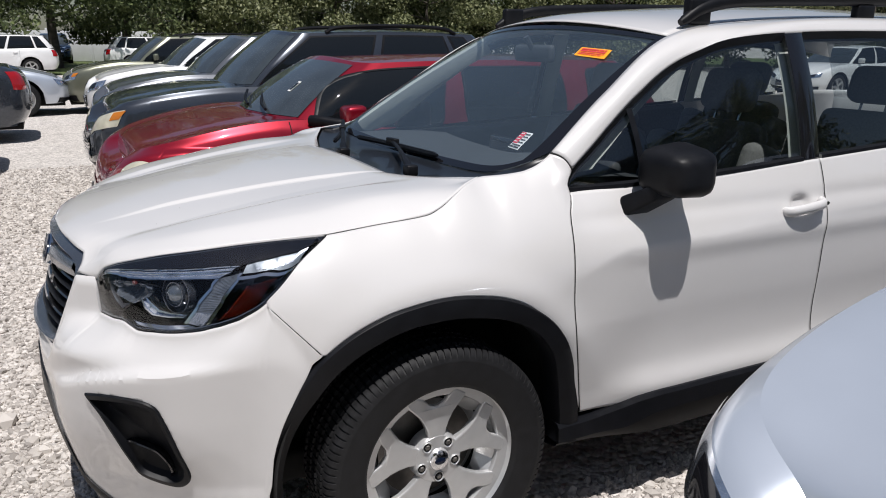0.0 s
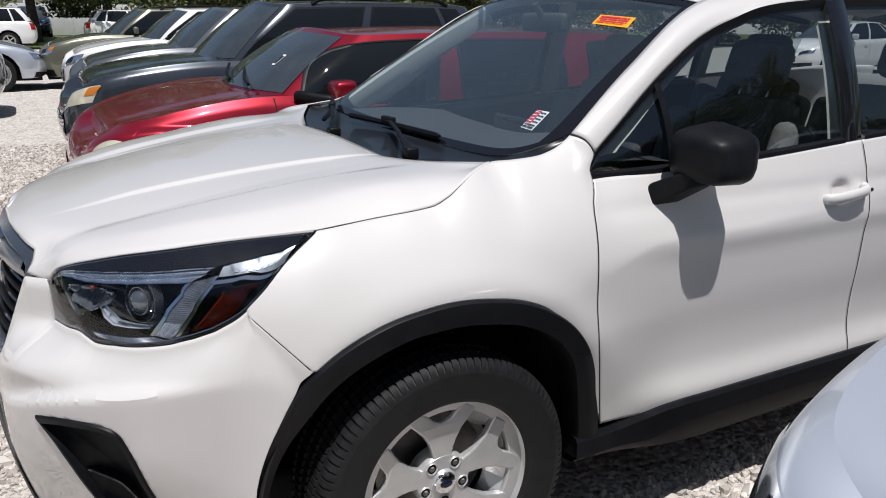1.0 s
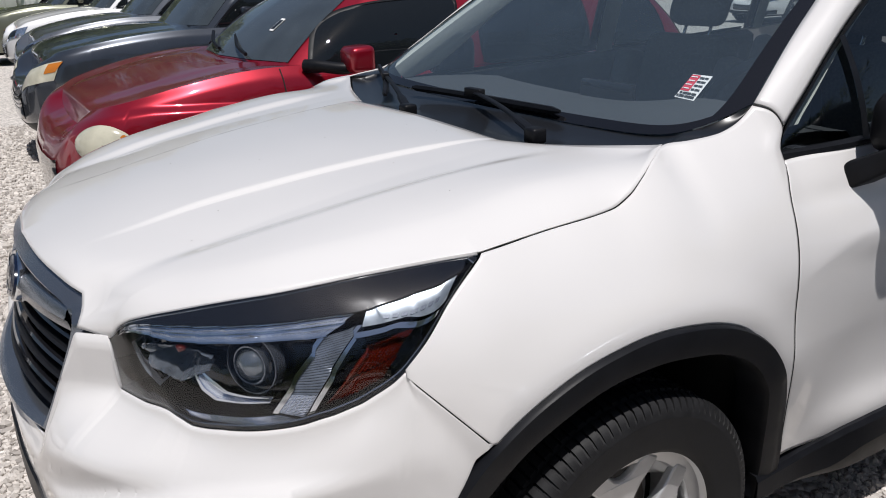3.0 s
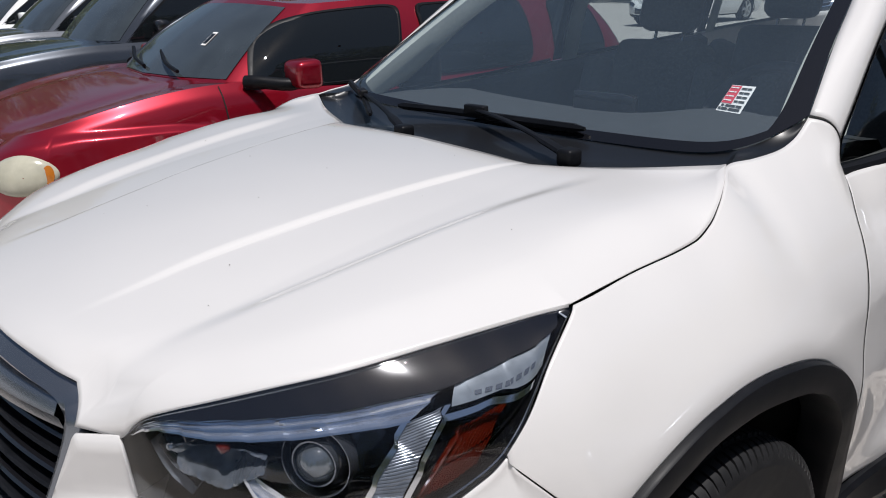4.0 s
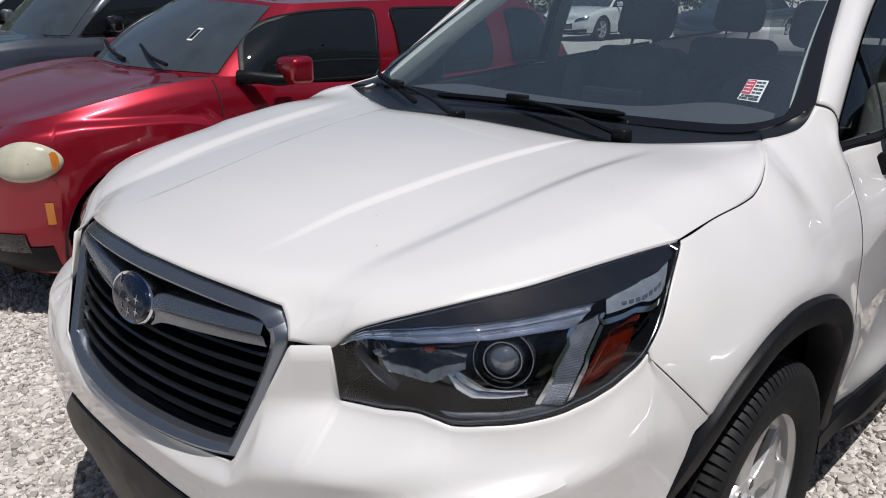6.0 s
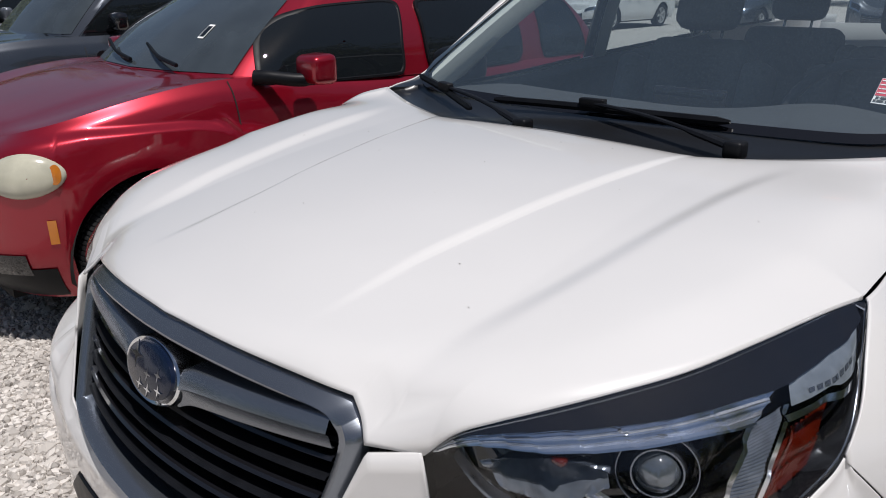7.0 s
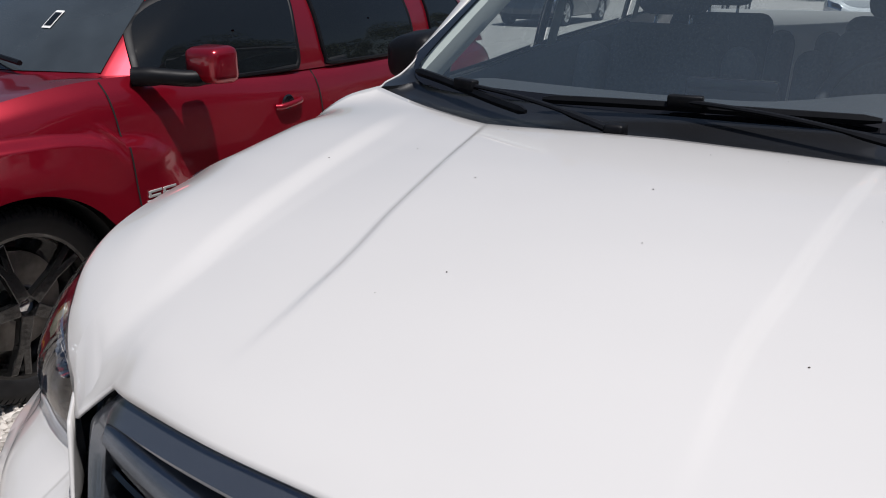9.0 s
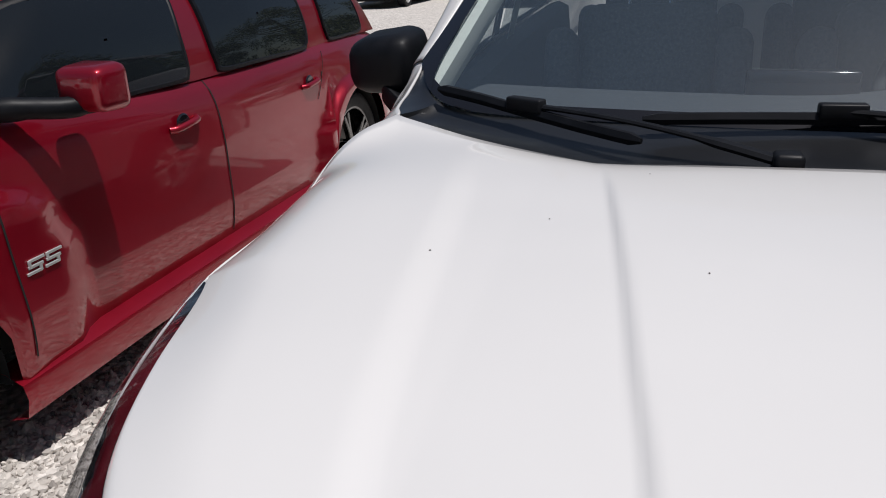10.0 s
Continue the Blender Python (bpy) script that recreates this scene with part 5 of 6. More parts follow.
class Shape:
    """The skin of a plain car: x from the front axle to the tail, near side at -y."""

    def __init__(self, fo=0.9, wb=2.65, ro=0.95, w=0.88, nose=0.62, hood=0.86, cowl=1.0, xc=0.42, belt=1.03, deck=1.08, xr0=1.0, zr=1.50, xr1=2.75, xb=3.35, wr=0.58, wheel=0.33, rim=0.23, arch=0.40, flare=0.01, low=0.24, glass=0.86, box=0.0, fender=0.0, crown=0.035):
        self.crown = crown
        self.fo, self.wb, self.ro, self.w, self.nose, self.hood, self.cowl, self.xc, self.belt, self.deck, self.xr0, self.zr, self.xr1, self.xb, self.wr, self.wheel, self.rim, self.arch, self.flare, self.low, self.glass, self.box, self.fender = fo, wb, ro, w, nose, hood, cowl, xc, belt, deck, xr0, zr, xr1, xb, wr, wheel, rim, arch, flare, low, glass, box, fender
        e = wb + ro
        self.plan = resample([(-fo, 0), (-fo + 0.015, -0.4 * w), (-fo + 0.07, -0.66 * w), (-fo + 0.21, -0.86 * w), (-fo + 0.5, -0.965 * w), (0.25, -w), (wb * 0.5, -w), (wb - 0.2, -w), (e - 0.45, -0.97 * w), (e - 0.15, -0.88 * w), (e - 0.03, -0.66 * w), (e, -0.35 * w), (e, 0)], 220)
        self.top = curve((-fo, nose), (-fo + 0.07, nose + 0.7 * (hood - nose)), (-fo + 0.25, hood), (xc, cowl), (wb * 0.55, belt), (xb - 0.1, deck), (e - 0.05, deck - 0.02), (e, deck - 0.08))
        self.s = np.linspace(0, 1, 220)
        self.fac = curve((0, 0.93), (0.12, 0.97), (0.35, 1.0), (0.62, 1.0), (0.82, 0.985), (0.93, 0.955), (1.0, 0.905))

    def bottom(self, x):
        z = np.full(np.shape(x), self.low)
        for ax in (0, self.wb):
            d = np.abs(x - ax)
            z = np.where(d < self.arch, np.maximum(z, self.wheel + np.sqrt(np.maximum(self.arch**2 - d**2, 0))), z)
        return z

    def wrap(self, s, f, off=0.0):
        """s: round the plan from nose to tail; f: from the lower to the upper edge."""
        s, f = np.broadcast_arrays(np.asarray(s, float), np.asarray(f, float))
        x, y = (np.interp(s, self.s, self.plan[:, k]) for k in (0, 1))
        zb, zt = self.bottom(x), self.top(x)
        z = zb * (1 - f) + zt * f
        g = (z - self.low) / (zt - self.low)
        k = self.fac(g)
        mid = self.wb / 2
        span = self.wb / 2 + self.fo
        end = np.clip((np.abs(x - mid) / span - 0.55) / 0.45, 0, 1) ** 2
        y2 = y * k
        x2 = mid + (x - mid) * (1 - (1 - k) * end * 0.9)
        for ax in (0, self.wb):
            r = np.hypot(x - ax, z - self.wheel)
            y2 = y2 - self.flare * np.exp(-(((r - self.arch - 0.03) / 0.09) ** 2)) * (np.abs(y) > 0.5 * self.w)
        if self.fender:
            # separate rounded wings over the wheels
            crown = np.interp(x, [-0.66, -0.443, -0.245, 0.028, 0.179, 0.434, 0.566, 0.66], [0.815, 0.862, 0.879, 0.874, 0.867, 0.824, 0.782, 0.645])
            tail = np.interp(z, [0.23, 0.50, 0.69, 0.785], [0.705, 0.695, 0.632, 0.566])
            wing = step((crown - z) / 0.035) * step((tail - x) / 0.045)
            back = np.interp(x - self.wb, [-0.50, -0.42, -0.2, 0.1, 0.5], [0.35, 0.60, 0.75, 0.79, 0.73])
            wing = wing + step((back - z) / 0.05) * step((x - self.wb + 0.52) / 0.06)
            y2 = y2 - self.fender * wing * (np.abs(y) > 0.35 * self.w)
        n = np.stack([(x - mid) / span * end, y / self.w, 0 * x], -1)
        n /= np.maximum(np.linalg.norm(n, axis=-1), 1e-6)[..., None]
        return np.stack([x2, y2, z], -1) + n * np.asarray(off)[..., None]

    def house(self, u, v, off=0.0):
        """The upper body: u 0..1 screen, 1..2 side, 2..3 rear; v from belt to roof."""
        u, v = np.broadcast_arrays(np.asarray(u, float), np.asarray(v, float))
        gw = self.glass * self.w
        a = np.array([0, 0.5, 0.85, 1.0, 1.5, 2.0, 2.15, 2.5, 3.0])
        lo = np.array([(self.xc - 0.10, 0), (self.xc - 0.06, -0.5 * gw), (self.xc + 0.04, -0.88 * gw), (self.xc + 0.16, -gw), ((self.xc + self.xb) / 2, -gw * 1.01), (self.xb - 0.18, -gw * 0.97), (self.xb - 0.08, -0.88 * gw), (self.xb - 0.01, -0.5 * gw), (self.xb, 0)])
        hi = np.array([(self.xr0 - 0.10, 0), (self.xr0 - 0.075, -0.5 * self.wr), (self.xr0 - 0.03, -0.88 * self.wr), (self.xr0 + 0.06, -self.wr), ((self.xr0 + self.xr1) / 2, -self.wr * 1.02), (self.xr1 - 0.06, -self.wr * 0.97), (self.xr1, -0.88 * self.wr), (self.xr1 + 0.035, -0.5 * self.wr), (self.xr1 + 0.04, 0)])
        L = np.stack([np.interp(u, a, lo[:, k]) for k in (0, 1)], -1)
        Hh = np.stack([np.interp(u, a, hi[:, k]) for k in (0, 1)], -1)
        zl = self.top(L[..., 0]) - 0.01
        zh = self.zr - 0.035 * (Hh[..., 1] / self.wr) ** 2 - 0.05 * ((Hh[..., 0] - (self.xr0 + self.xr1) / 2) / (self.xr1 - self.xr0) * 2) ** 2 * (1 - 0.6 * self.box)
        p = np.stack([L[..., 0] * (1 - v) + Hh[..., 0] * v, L[..., 1] * (1 - v) + Hh[..., 1] * v, zl * (1 - v) + zh * v], -1)
        n = np.stack([np.interp(u, [0, 0.8, 1.2, 1.8, 2.2, 3], [-1, -0.7, 0, 0, 0.7, 1]), np.interp(u, [0, 0.8, 1.2, 1.8, 2.2, 3], [0, -0.7, -1, -1, -0.7, 0]), np.full(u.shape, 0.35)], -1)
        n /= np.linalg.norm(n, axis=-1)[..., None]
        return p + n * (0.035 * np.sin(np.pi * v) + off)[..., None]

    def at_house(self, x, z, off=0.0):
        """The place on the upper body's flank at a given length and height."""
        x, z = np.asarray(x, float), np.asarray(z, float)
        us = np.linspace(0.86, 2.1, 300)
        lo, hi = self.house(us, 0.0), self.house(us, 1.0)
        u, v = np.full(x.shape, 1.5), np.full(x.shape, 0.5)
        for _ in range(12):
            u = np.array([np.interp(xx, lo[:, 0] * (1 - vv) + hi[:, 0] * vv, us) for xx, vv in zip(x.ravel(), v.ravel())]).reshape(x.shape)
            v = (z - np.interp(u, us, lo[:, 2])) / (np.interp(u, us, hi[:, 2]) - np.interp(u, us, lo[:, 2]))
        return self.house(u, v.clip(-0.1, 1), off)

    def at_wrap(self, x, z, off=0.0):
        """The place on the lower flank at a given length and height."""
        x, z = np.broadcast_arrays(np.asarray(x, float), np.asarray(z, float))
        sv = np.interp(x, self.plan[30:170, 0], self.s[30:170])
        return self.wrap(sv, (z - self.bottom(x)) / (self.top(x) - self.bottom(x)), off)

    def patch(self, fn, u0, u1, v0, v1, off, nu=20, nv=8, skew=0.0, skew_end=None):
        e = skew if skew_end is None else skew_end
        f, g = np.meshgrid(np.linspace(0, 1, nu), np.linspace(0, 1, nv))
        return fn(u0 + skew * g + (u1 + e * g - u0 - skew * g) * f, v0 + (v1 - v0) * g, off)


def both(name, grid, mat, parent, label="", **k):
    for s in (1, -1):
        part(name, quilt(sided(grid, s)), mat, parent, label, **k)


def parked_car(name, label, shape, paint, at, group="cars in the lot", wheels=ALLOY, lamps=CLEARLAMP, windows=((1.0, 1.40), (1.46, 1.80), (1.85, 1.97)), rails=False, trim=PLASTIC, mirrors=True, rear_lamps=True, screen=SCREENGLASS, fine=False, grille=(0.30, 0.72), mirror_paint=None, lamp_at=(0.125, 0.265, 0.70, 0.90), amber=False, chrome=True):
    car = thing(name, label, "car", group, at=at)
    n = 240 if fine else 90
    ss, ff = np.meshgrid(np.linspace(0, 1, n), np.linspace(0, 1, 70) if fine else np.concatenate([np.linspace(0, 0.8, 10), np.linspace(0.84, 1, 8)]))
    g = shape.wrap(ss, ff)
    full_ = np.concatenate([g, (g * [1, -1, 1])[:, ::-1][:, 1:]], 1)
    part("body", quilt(full_), paint, car)
    tops = shape.wrap(np.linspace(0, 1, n), 1.0)
    w = np.linspace(-1, 1, 17)[:, None]
    deck = np.stack([np.broadcast_to(tops[:, 0], (17, n)), tops[:, 1] * -w, tops[:, 2] + shape.crown * (1 - w**2) * np.clip(np.abs(tops[:, 1]) / shape.w, 0, 1) - 0.012 * np.exp(-(((np.abs(w) - 0.72) / 0.06) ** 2)) * np.clip((np.abs(tops[:, 1]) / shape.w - 0.4) * 2, 0, 1)], -1)
    part("bonnet", quilt(deck), paint, car)
    uu, vv_ = np.meshgrid(np.linspace(0, 3, 76), np.linspace(0, 1, 10))
    h = shape.house(uu, vv_)
    part("upper_body", quilt(np.concatenate([h, (h * [1, -1, 1])[:, ::-1][:, 1:]], 1)), paint, car)
    edge = shape.house(np.linspace(0, 3, 76), 1.0)
    roof = np.stack([np.broadcast_to(edge[:, 0], (13, 76)), edge[:, 1] * -np.linspace(-1, 1, 13)[:, None], edge[:, 2] + 0.03 * (1 - np.linspace(-1, 1, 13)[:, None] ** 2) * np.clip(-edge[:, 1] / shape.wr, 0, 1)], -1)
    part("roof", quilt(roof), paint, car)
    sg = shape.patch(shape.house, 0.0, 0.86 if shape.fender else 0.925, 0.05, 0.94, 0.004, 16, 10)
    part("windscreen", quilt(np.concatenate([(sg * [1, -1, 1])[:, ::-1], sg[:, 1:]], 1)), screen, car)
    rg = shape.patch(shape.house, 2.22, 3.0, 0.30, 0.90, 0.004, 16, 8)
    part("rear_screen", quilt(np.concatenate([rg, (rg * [1, -1, 1])[:, ::-1][:, 1:]], 1)), DARKGLASS, car)
    for k, (a, b) in enumerate(windows or ()):
        both("side_window", shape.patch(shape.house, a, b, 0.06, 0.90, 0.005, 16, 8, 0.06 if k == 0 else 0.0, -0.0 if k < len(windows) - 1 else -0.04), DARKGLASS, car)
        both("window_seal", shape.patch(shape.house, a - 0.012, b + 0.012, 0.025, 0.935, 0.0025, 16, 8, 0.06 if k == 0 else 0.0, -0.0 if k < len(windows) - 1 else -0.04), trim, car)
    if lamps:
        both("headlamp", shape.patch(shape.wrap, lamp_at[0], lamp_at[1], lamp_at[2], lamp_at[3], 0.006, 16, 8, 0.0, 0.02), lamps, car, "clear headlamp")
    if lamps is CLEARLAMP:
        a, b, c, d = lamp_at
        both("lamp_inner", shape.patch(shape.wrap, a + 0.03 * (b - a), a + 0.62 * (b - a), c + 0.25 * (d - c), d - 0.1 * (d - c), 0.009, 10, 5, 0.0, 0.01), GLOSSBLACK, car)
    if amber:
        a, b, c, d = lamp_at
        both("turn_lamp", shape.patch(shape.wrap, a + 0.80 * (b - a), b + 0.004, c + 0.45 * (d - c), d - 0.01, 0.009, 10, 5, 0.01, 0.02), AMBERPALE, car, "amber turn lamp")
    both("lower_trim", shape.patch(shape.wrap, 0.0, 0.26, 0.02, 0.22, 0.006, 24, 5), trim, car)
    gg = shape.patch(shape.wrap, 0.0, 0.105, *grille, 0.006, 12, 10)
    part("grille", quilt(np.concatenate([(gg * [1, -1, 1])[:, ::-1], gg[:, 1:]], 1)), GLOSSBLACK, car)
    if chrome:
        for k in range(4):
            f0 = grille[0] + (grille[1] - grille[0]) * (0.42 + 0.17 * k)
            gb = shape.patch(shape.wrap, 0.0, 0.10, f0, f0 + 0.02, 0.012, 10, 3)
            part("grille_bar", quilt(np.concatenate([(gb * [1, -1, 1])[:, ::-1], gb[:, 1:]], 1)), SATIN, car)
    # door shut lines and handles
    for x in () if shape.fender else (0.60, 1.42 + 0.1 * shape.wb / 2.7, shape.wb - 0.36):
        zz = np.linspace(shape.low + 0.06 if x < shape.wb - 0.5 else shape.low + 0.45, float(shape.top(np.array(x))) - 0.02, 14)
        for s in (1, -1):
            part("shut_line", quilt([shape.at_wrap(x + d, zz, 0.0015) * [1, s, 1] for d in (-0.003, 0.003)]), SEAM, car)
    if not shape.fender:
        for x in (1.24, shape.wb - 0.58):
            z0 = float(shape.top(np.array(x))) - 0.13
            for s in (1, -1):
                p = shape.at_wrap(np.array([x, x + 0.02, x + 0.14, x + 0.16]), z0 + np.array([0, 0.0, 0.01, 0.01]), np.array([0.0, 0.03, 0.03, 0.0])) * [1, s, 1]
                part("door_handle", tube(p, 0.013, 8), paint, car)
    if rear_lamps:
        both("tail_lamp", shape.patch(shape.wrap, 0.725, 0.815, 0.62, 0.92, 0.006, 12, 8), REDLENS, car, "red tail lamp")
    for ax in (0, shape.wb):
        a = np.linspace(-8, 188, 40)
        rows = [np.stack([ax + (shape.arch + 0.0) * np.cos(np.radians(a)), np.full(40, y), shape.wheel + shape.arch * np.sin(np.radians(a))], -1) for y in (-shape.w * 0.985, -shape.w * 0.62)]
        rows.append(np.stack([ax + 0 * a, np.full(40, -shape.w * 0.62), shape.wheel + 0 * a], -1))
        both("arch_liner", np.array(rows), DARK, car)
        half = 0.11
        plain_wheel(car, Matrix.Translation((ax, -shape.w + half + 0.015, shape.wheel)), shape.wheel, shape.rim, half, wheels, fine=fine)
        plain_wheel(car, Matrix.Translation((ax, shape.w - half - 0.015, shape.wheel)) @ Matrix.Rotation(math.pi, 4, "Z"), shape.wheel, shape.rim, half, wheels)
    part("underbody", box(bmesh.new(), (-shape.fo + 0.15, -shape.w * 0.6, 0.18), (shape.wb + shape.ro - 0.15, shape.w * 0.6, 0.5)), DARK, car)
    if mirrors:
        for s in (1, -1):
            p = shape.house(1.06, 0.08) * [1, s, 1]
            o = Matrix.Translation(Vector(p)) @ Matrix.Diagonal((1, s, 1, 1))
            bm = soft_box((0.00, -0.22, 0.0), (0.10, -0.04, 0.13), 0.035, o)
            part("door_mirror", bm, mirror_paint or paint, car)
            part("mirror_foot", tube([o @ Vector((0.03, 0.03, 0.0)), o @ Vector((0.05, -0.10, 0.03))], 0.03, 8), trim, car)
    if rails:
        for s in (1, -1):
            pts = [shape.house(u, 1.0) * [1, s, 1] + np.array([0, -0.0 * s, dz]) for u, dz in ((1.12, 0.0), (1.2, 0.045), (1.5, 0.06), (1.8, 0.05), (1.9, 0.0))]
            part("roof_rail", tube(resample(pts, 24), 0.02, 8), trim, car, "black roof rail")
    return car


RED = material("red_metallic_paint", (0.30, 0.0022, 0.016), 0.34, metal=0.6, coat=1.0, vary=0.05, scale=3, coat_rough=0.05)
CHARCOAL = material("charcoal_paint", (0.045, 0.053, 0.068), 0.25, metal=0.5, coat=1.0, vary=0.06, scale=3, coat_rough=0.015)
GREYPAINT = material("grey_metallic_paint", (0.15, 0.16, 0.18), 0.28, metal=0.5, coat=1.0, vary=0.05, scale=3, coat_rough=0.015)
OLIVE = material("olive_grey_paint", (0.17, 0.175, 0.13), 0.3, metal=0.4, coat=1.0, vary=0.05, scale=3, coat_rough=0.015)
SILVERPAINT = material("silver_paint", (0.60, 0.65, 0.73), 0.28, metal=0.5, coat=1.0, vary=0.03, scale=3, coat_rough=0.015)
PLAINWHITE = material("plain_white_paint", (0.78, 0.78, 0.78), 0.35, coat=1.0, vary=0.02, scale=3, coat_rough=0.015)
BLUEPAINT = material("dark_blue_paint", (0.02, 0.045, 0.10), 0.28, metal=0.4, coat=1.0, vary=0.05, scale=3, coat_rough=0.015)

hhr = Shape(crown=0.004, fo=0.66, wb=2.83, ro=0.85, w=0.86, nose=0.735, hood=0.89, cowl=1.008, xc=0.425, belt=0.942, deck=0.942, xr0=0.975, zr=1.39, xr1=3.093, xb=3.546, wr=0.61, wheel=0.33, rim=0.237, arch=0.372, flare=0.012, low=0.21, glass=0.92, box=1.0, fender=0.038)
RED_AT = Matrix.Translation((0.023, 2.81, 0))


red_car = parked_car("retro_wagon", "metallic dark red retro wagon with black wheels, parked on gravel", hhr, RED, RED_AT, wheels=BLACKWHEEL, lamps=None, windows=None, chrome=False, fine=True, mirrors=False, trim=PLASTIC, lamp_at=(0.205, 0.300, 0.63, 0.86), rear_lamps=True)
for s in (1, -1):
    bm = soft_box((0.685, -1.062, 0.968), (0.822, -0.900, 1.108), 0.034, segments=5)
    for v_ in bm.verts:
        v_.co.z = 1.04 + (v_.co.z - 1.04) * (0.88 + 0.12 * (v_.co.x - 0.69) / 0.13)
    bm.transform(Matrix.Diagonal((1, s, 1, 1)))
    mirror = part("door_mirror", bm, RED, red_car, "red door mirror on a black foot")
    part("mirror_foot", tube(resample([(0.545, -0.80 * s, 1.004), (0.60, -0.87 * s, 1.004), (0.67, -0.94 * s, 0.994), (0.74, -0.98 * s, 0.994)], 12), [0.034] * 4 + [0.030] * 6 + [0.026] * 2, 12), PLASTIC, mirror)
    for x, z in ((1.225, 0.809), (2.235, 0.787)):
        y = 0.86 + 0.012
        part("door_handle", tube(resample([(x, -(y - 0.02) * s, z - 0.006), (x + 0.03, -y * s, z - 0.004), (x + 0.13, -(y + 0.002) * s, z + 0.006), (x + 0.165, -(y - 0.02) * s, z + 0.008)], 14), 0.0125, 10), RED, red_car)
        # black disc painted in for the shade of the recess behind the grip
        bm = lathe([(0.0, -0.006), (0.03, -0.004), (0.036, 0.002)], 20)
        bm.transform(Matrix.Translation((x + 0.075, -(y - 0.013) * s, z + 0.008)) @ Matrix.Diagonal((1.1, 1, 0.9, 1)))
        part("handle_recess_shade", bm, GLOSSBLACK, red_car)
    # side skirt
    xs_ = np.linspace(0.37, 2.45, 24)
    rows = [np.stack([xs_, np.full(24, -y) * s, np.full(24, z)], -1) for y, z in ((0.79, 0.312), (0.83, 0.306), (0.885, 0.278), (0.893, 0.233), (0.875, 0.172), (0.81, 0.155))]
    part("side_skirt", quilt(rows), RED, red_car)
    # shut lines
    for x0, z0, x1, z1 in ((0.412, 1.000, 0.434, 0.34), (1.537, 0.928, 1.542, 0.32), (2.546, 0.909, 2.376, 0.701)):
        zz = np.linspace(z0, z1, 16)
        xx = np.linspace(x0, x1, 16)
        top_ = hhr.top(xx)
        sv = np.interp(xx, hhr.plan[40:150, 0], hhr.s[40:150])
        fv = (zz - hhr.bottom(xx)) / (top_ - hhr.bottom(xx))
        rows = [hhr.wrap(sv + d, fv, 0.0030) * [1, s, 1] for d in (-0.00028, 0.00028)]
        part("shut_line", quilt(rows), DARK, red_car)
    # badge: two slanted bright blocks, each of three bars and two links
    for k in range(2):
        for dx, dz, wx, wz in ((0.012, 0.034, 0.027, 0.0045), (0.004, 0.017, 0.027, 0.0045), (-0.004, 0.0, 0.027, 0.0045), (-0.016, 0.0255, 0.005, 0.012), (0.020, 0.0085, 0.005, 0.012)):
            p = hhr.at_wrap(0.486 + 0.066 * k + dx, 0.579 + dz, 0.004) * [1, s, 1]
            part("badge_bar", soft_box((-wx, -0.003, -wz), (wx, 0.003, wz), 0.002, Matrix.Translation(Vector(p))), ALLOY, red_car)
    # side windows with dark seals and rounded corners
    for pts in ([(0.587, 0.998), (0.653, 1.097), (0.709, 1.163), (0.794, 1.215), (0.898, 1.253), (1.042, 1.278), (1.351, 1.294), (1.479, 1.291), (1.517, 1.267), (1.505, 1.211), (1.469, 1.097), (1.456, 0.998), (1.439, 0.963), (1.392, 0.951), (1.094, 0.956), (0.804, 0.963), (0.615, 0.969)], [(1.671, 1.248), (1.657, 1.069), (1.666, 0.984), (1.697, 0.951), (1.98, 0.947), (2.357, 0.944), (2.428, 0.961), (2.457, 1.008), (2.461, 1.116), (2.452, 1.239), (2.419, 1.281), (2.263, 1.291), (1.792, 1.294), (1.697, 1.286)], [(2.708, 1.229), (2.689, 1.05), (2.699, 0.98), (2.735, 0.951), (2.923, 0.948), (3.112, 0.951), (3.154, 0.98), (3.131, 1.069), (3.065, 1.211), (3.018, 1.258), (2.876, 1.275), (2.744, 1.267)]):
        loop = resample(pts + pts[:1], 60)
        mid = loop.mean(0)
        rings = [hhr.at_house(*(mid + (loop - mid) * (f, g)).T, o) * [1, s, 1] for f, g, o in ((1.05, 1.09, 0.001), (1.045, 1.08, 0.012), (1.01, 1.02, 0.014), (0.99, 0.98, 0.008))]
        edging = part("window_seal", quilt(rings, ring=True), PLASTIC, red_car)
        rings = [hhr.at_house(*(mid + (loop - mid) * f).T, 0.010) * [1, s, 1] for f in (1.0, 0.88, 0.75, 0.6, 0.45, 0.3, 0.15, 0.02)]
        part("side_window", quilt(rings, ring=True), DARKGLASS, red_car)
    # marker lamp and lower mesh grille
    for nm, x0, x1, z0, z1, mat, lb in (("marker_lamp", -0.420, -0.392, 0.461, 0.555, AMBERPALE, "amber side marker"), ("bumper_mesh", -0.585, -0.50, 0.33, 0.42, GLOSSBLACK, "black mesh in the bumper")):
        gx, gz = np.meshgrid(np.linspace(x0, x1, 8), np.linspace(z0, z1, 8))
        part(nm, quilt(sided(hhr.at_wrap(gx, gz, 0.007), s)), mat, red_car, lb)
    a = np.linspace(0, 2 * np.pi, 40, endpoint=False)
    rings = [hhr.at_wrap(-0.453 + 0.115 * r * np.cos(a), 0.725 + 0.078 * r * np.sin(a) * (1 - 0.2 * np.cos(a)), o) * [1, s, 1] for r, o in ((1.06, -0.004), (1.02, 0.006), (0.95, 0.014), (0.75, 0.022), (0.5, 0.028), (0.25, 0.030), (0.02, 0.031))]
    lamp = part("headlamp", quilt(rings, ring=True), HAZY, red_car, "rounded hazed headlamp")
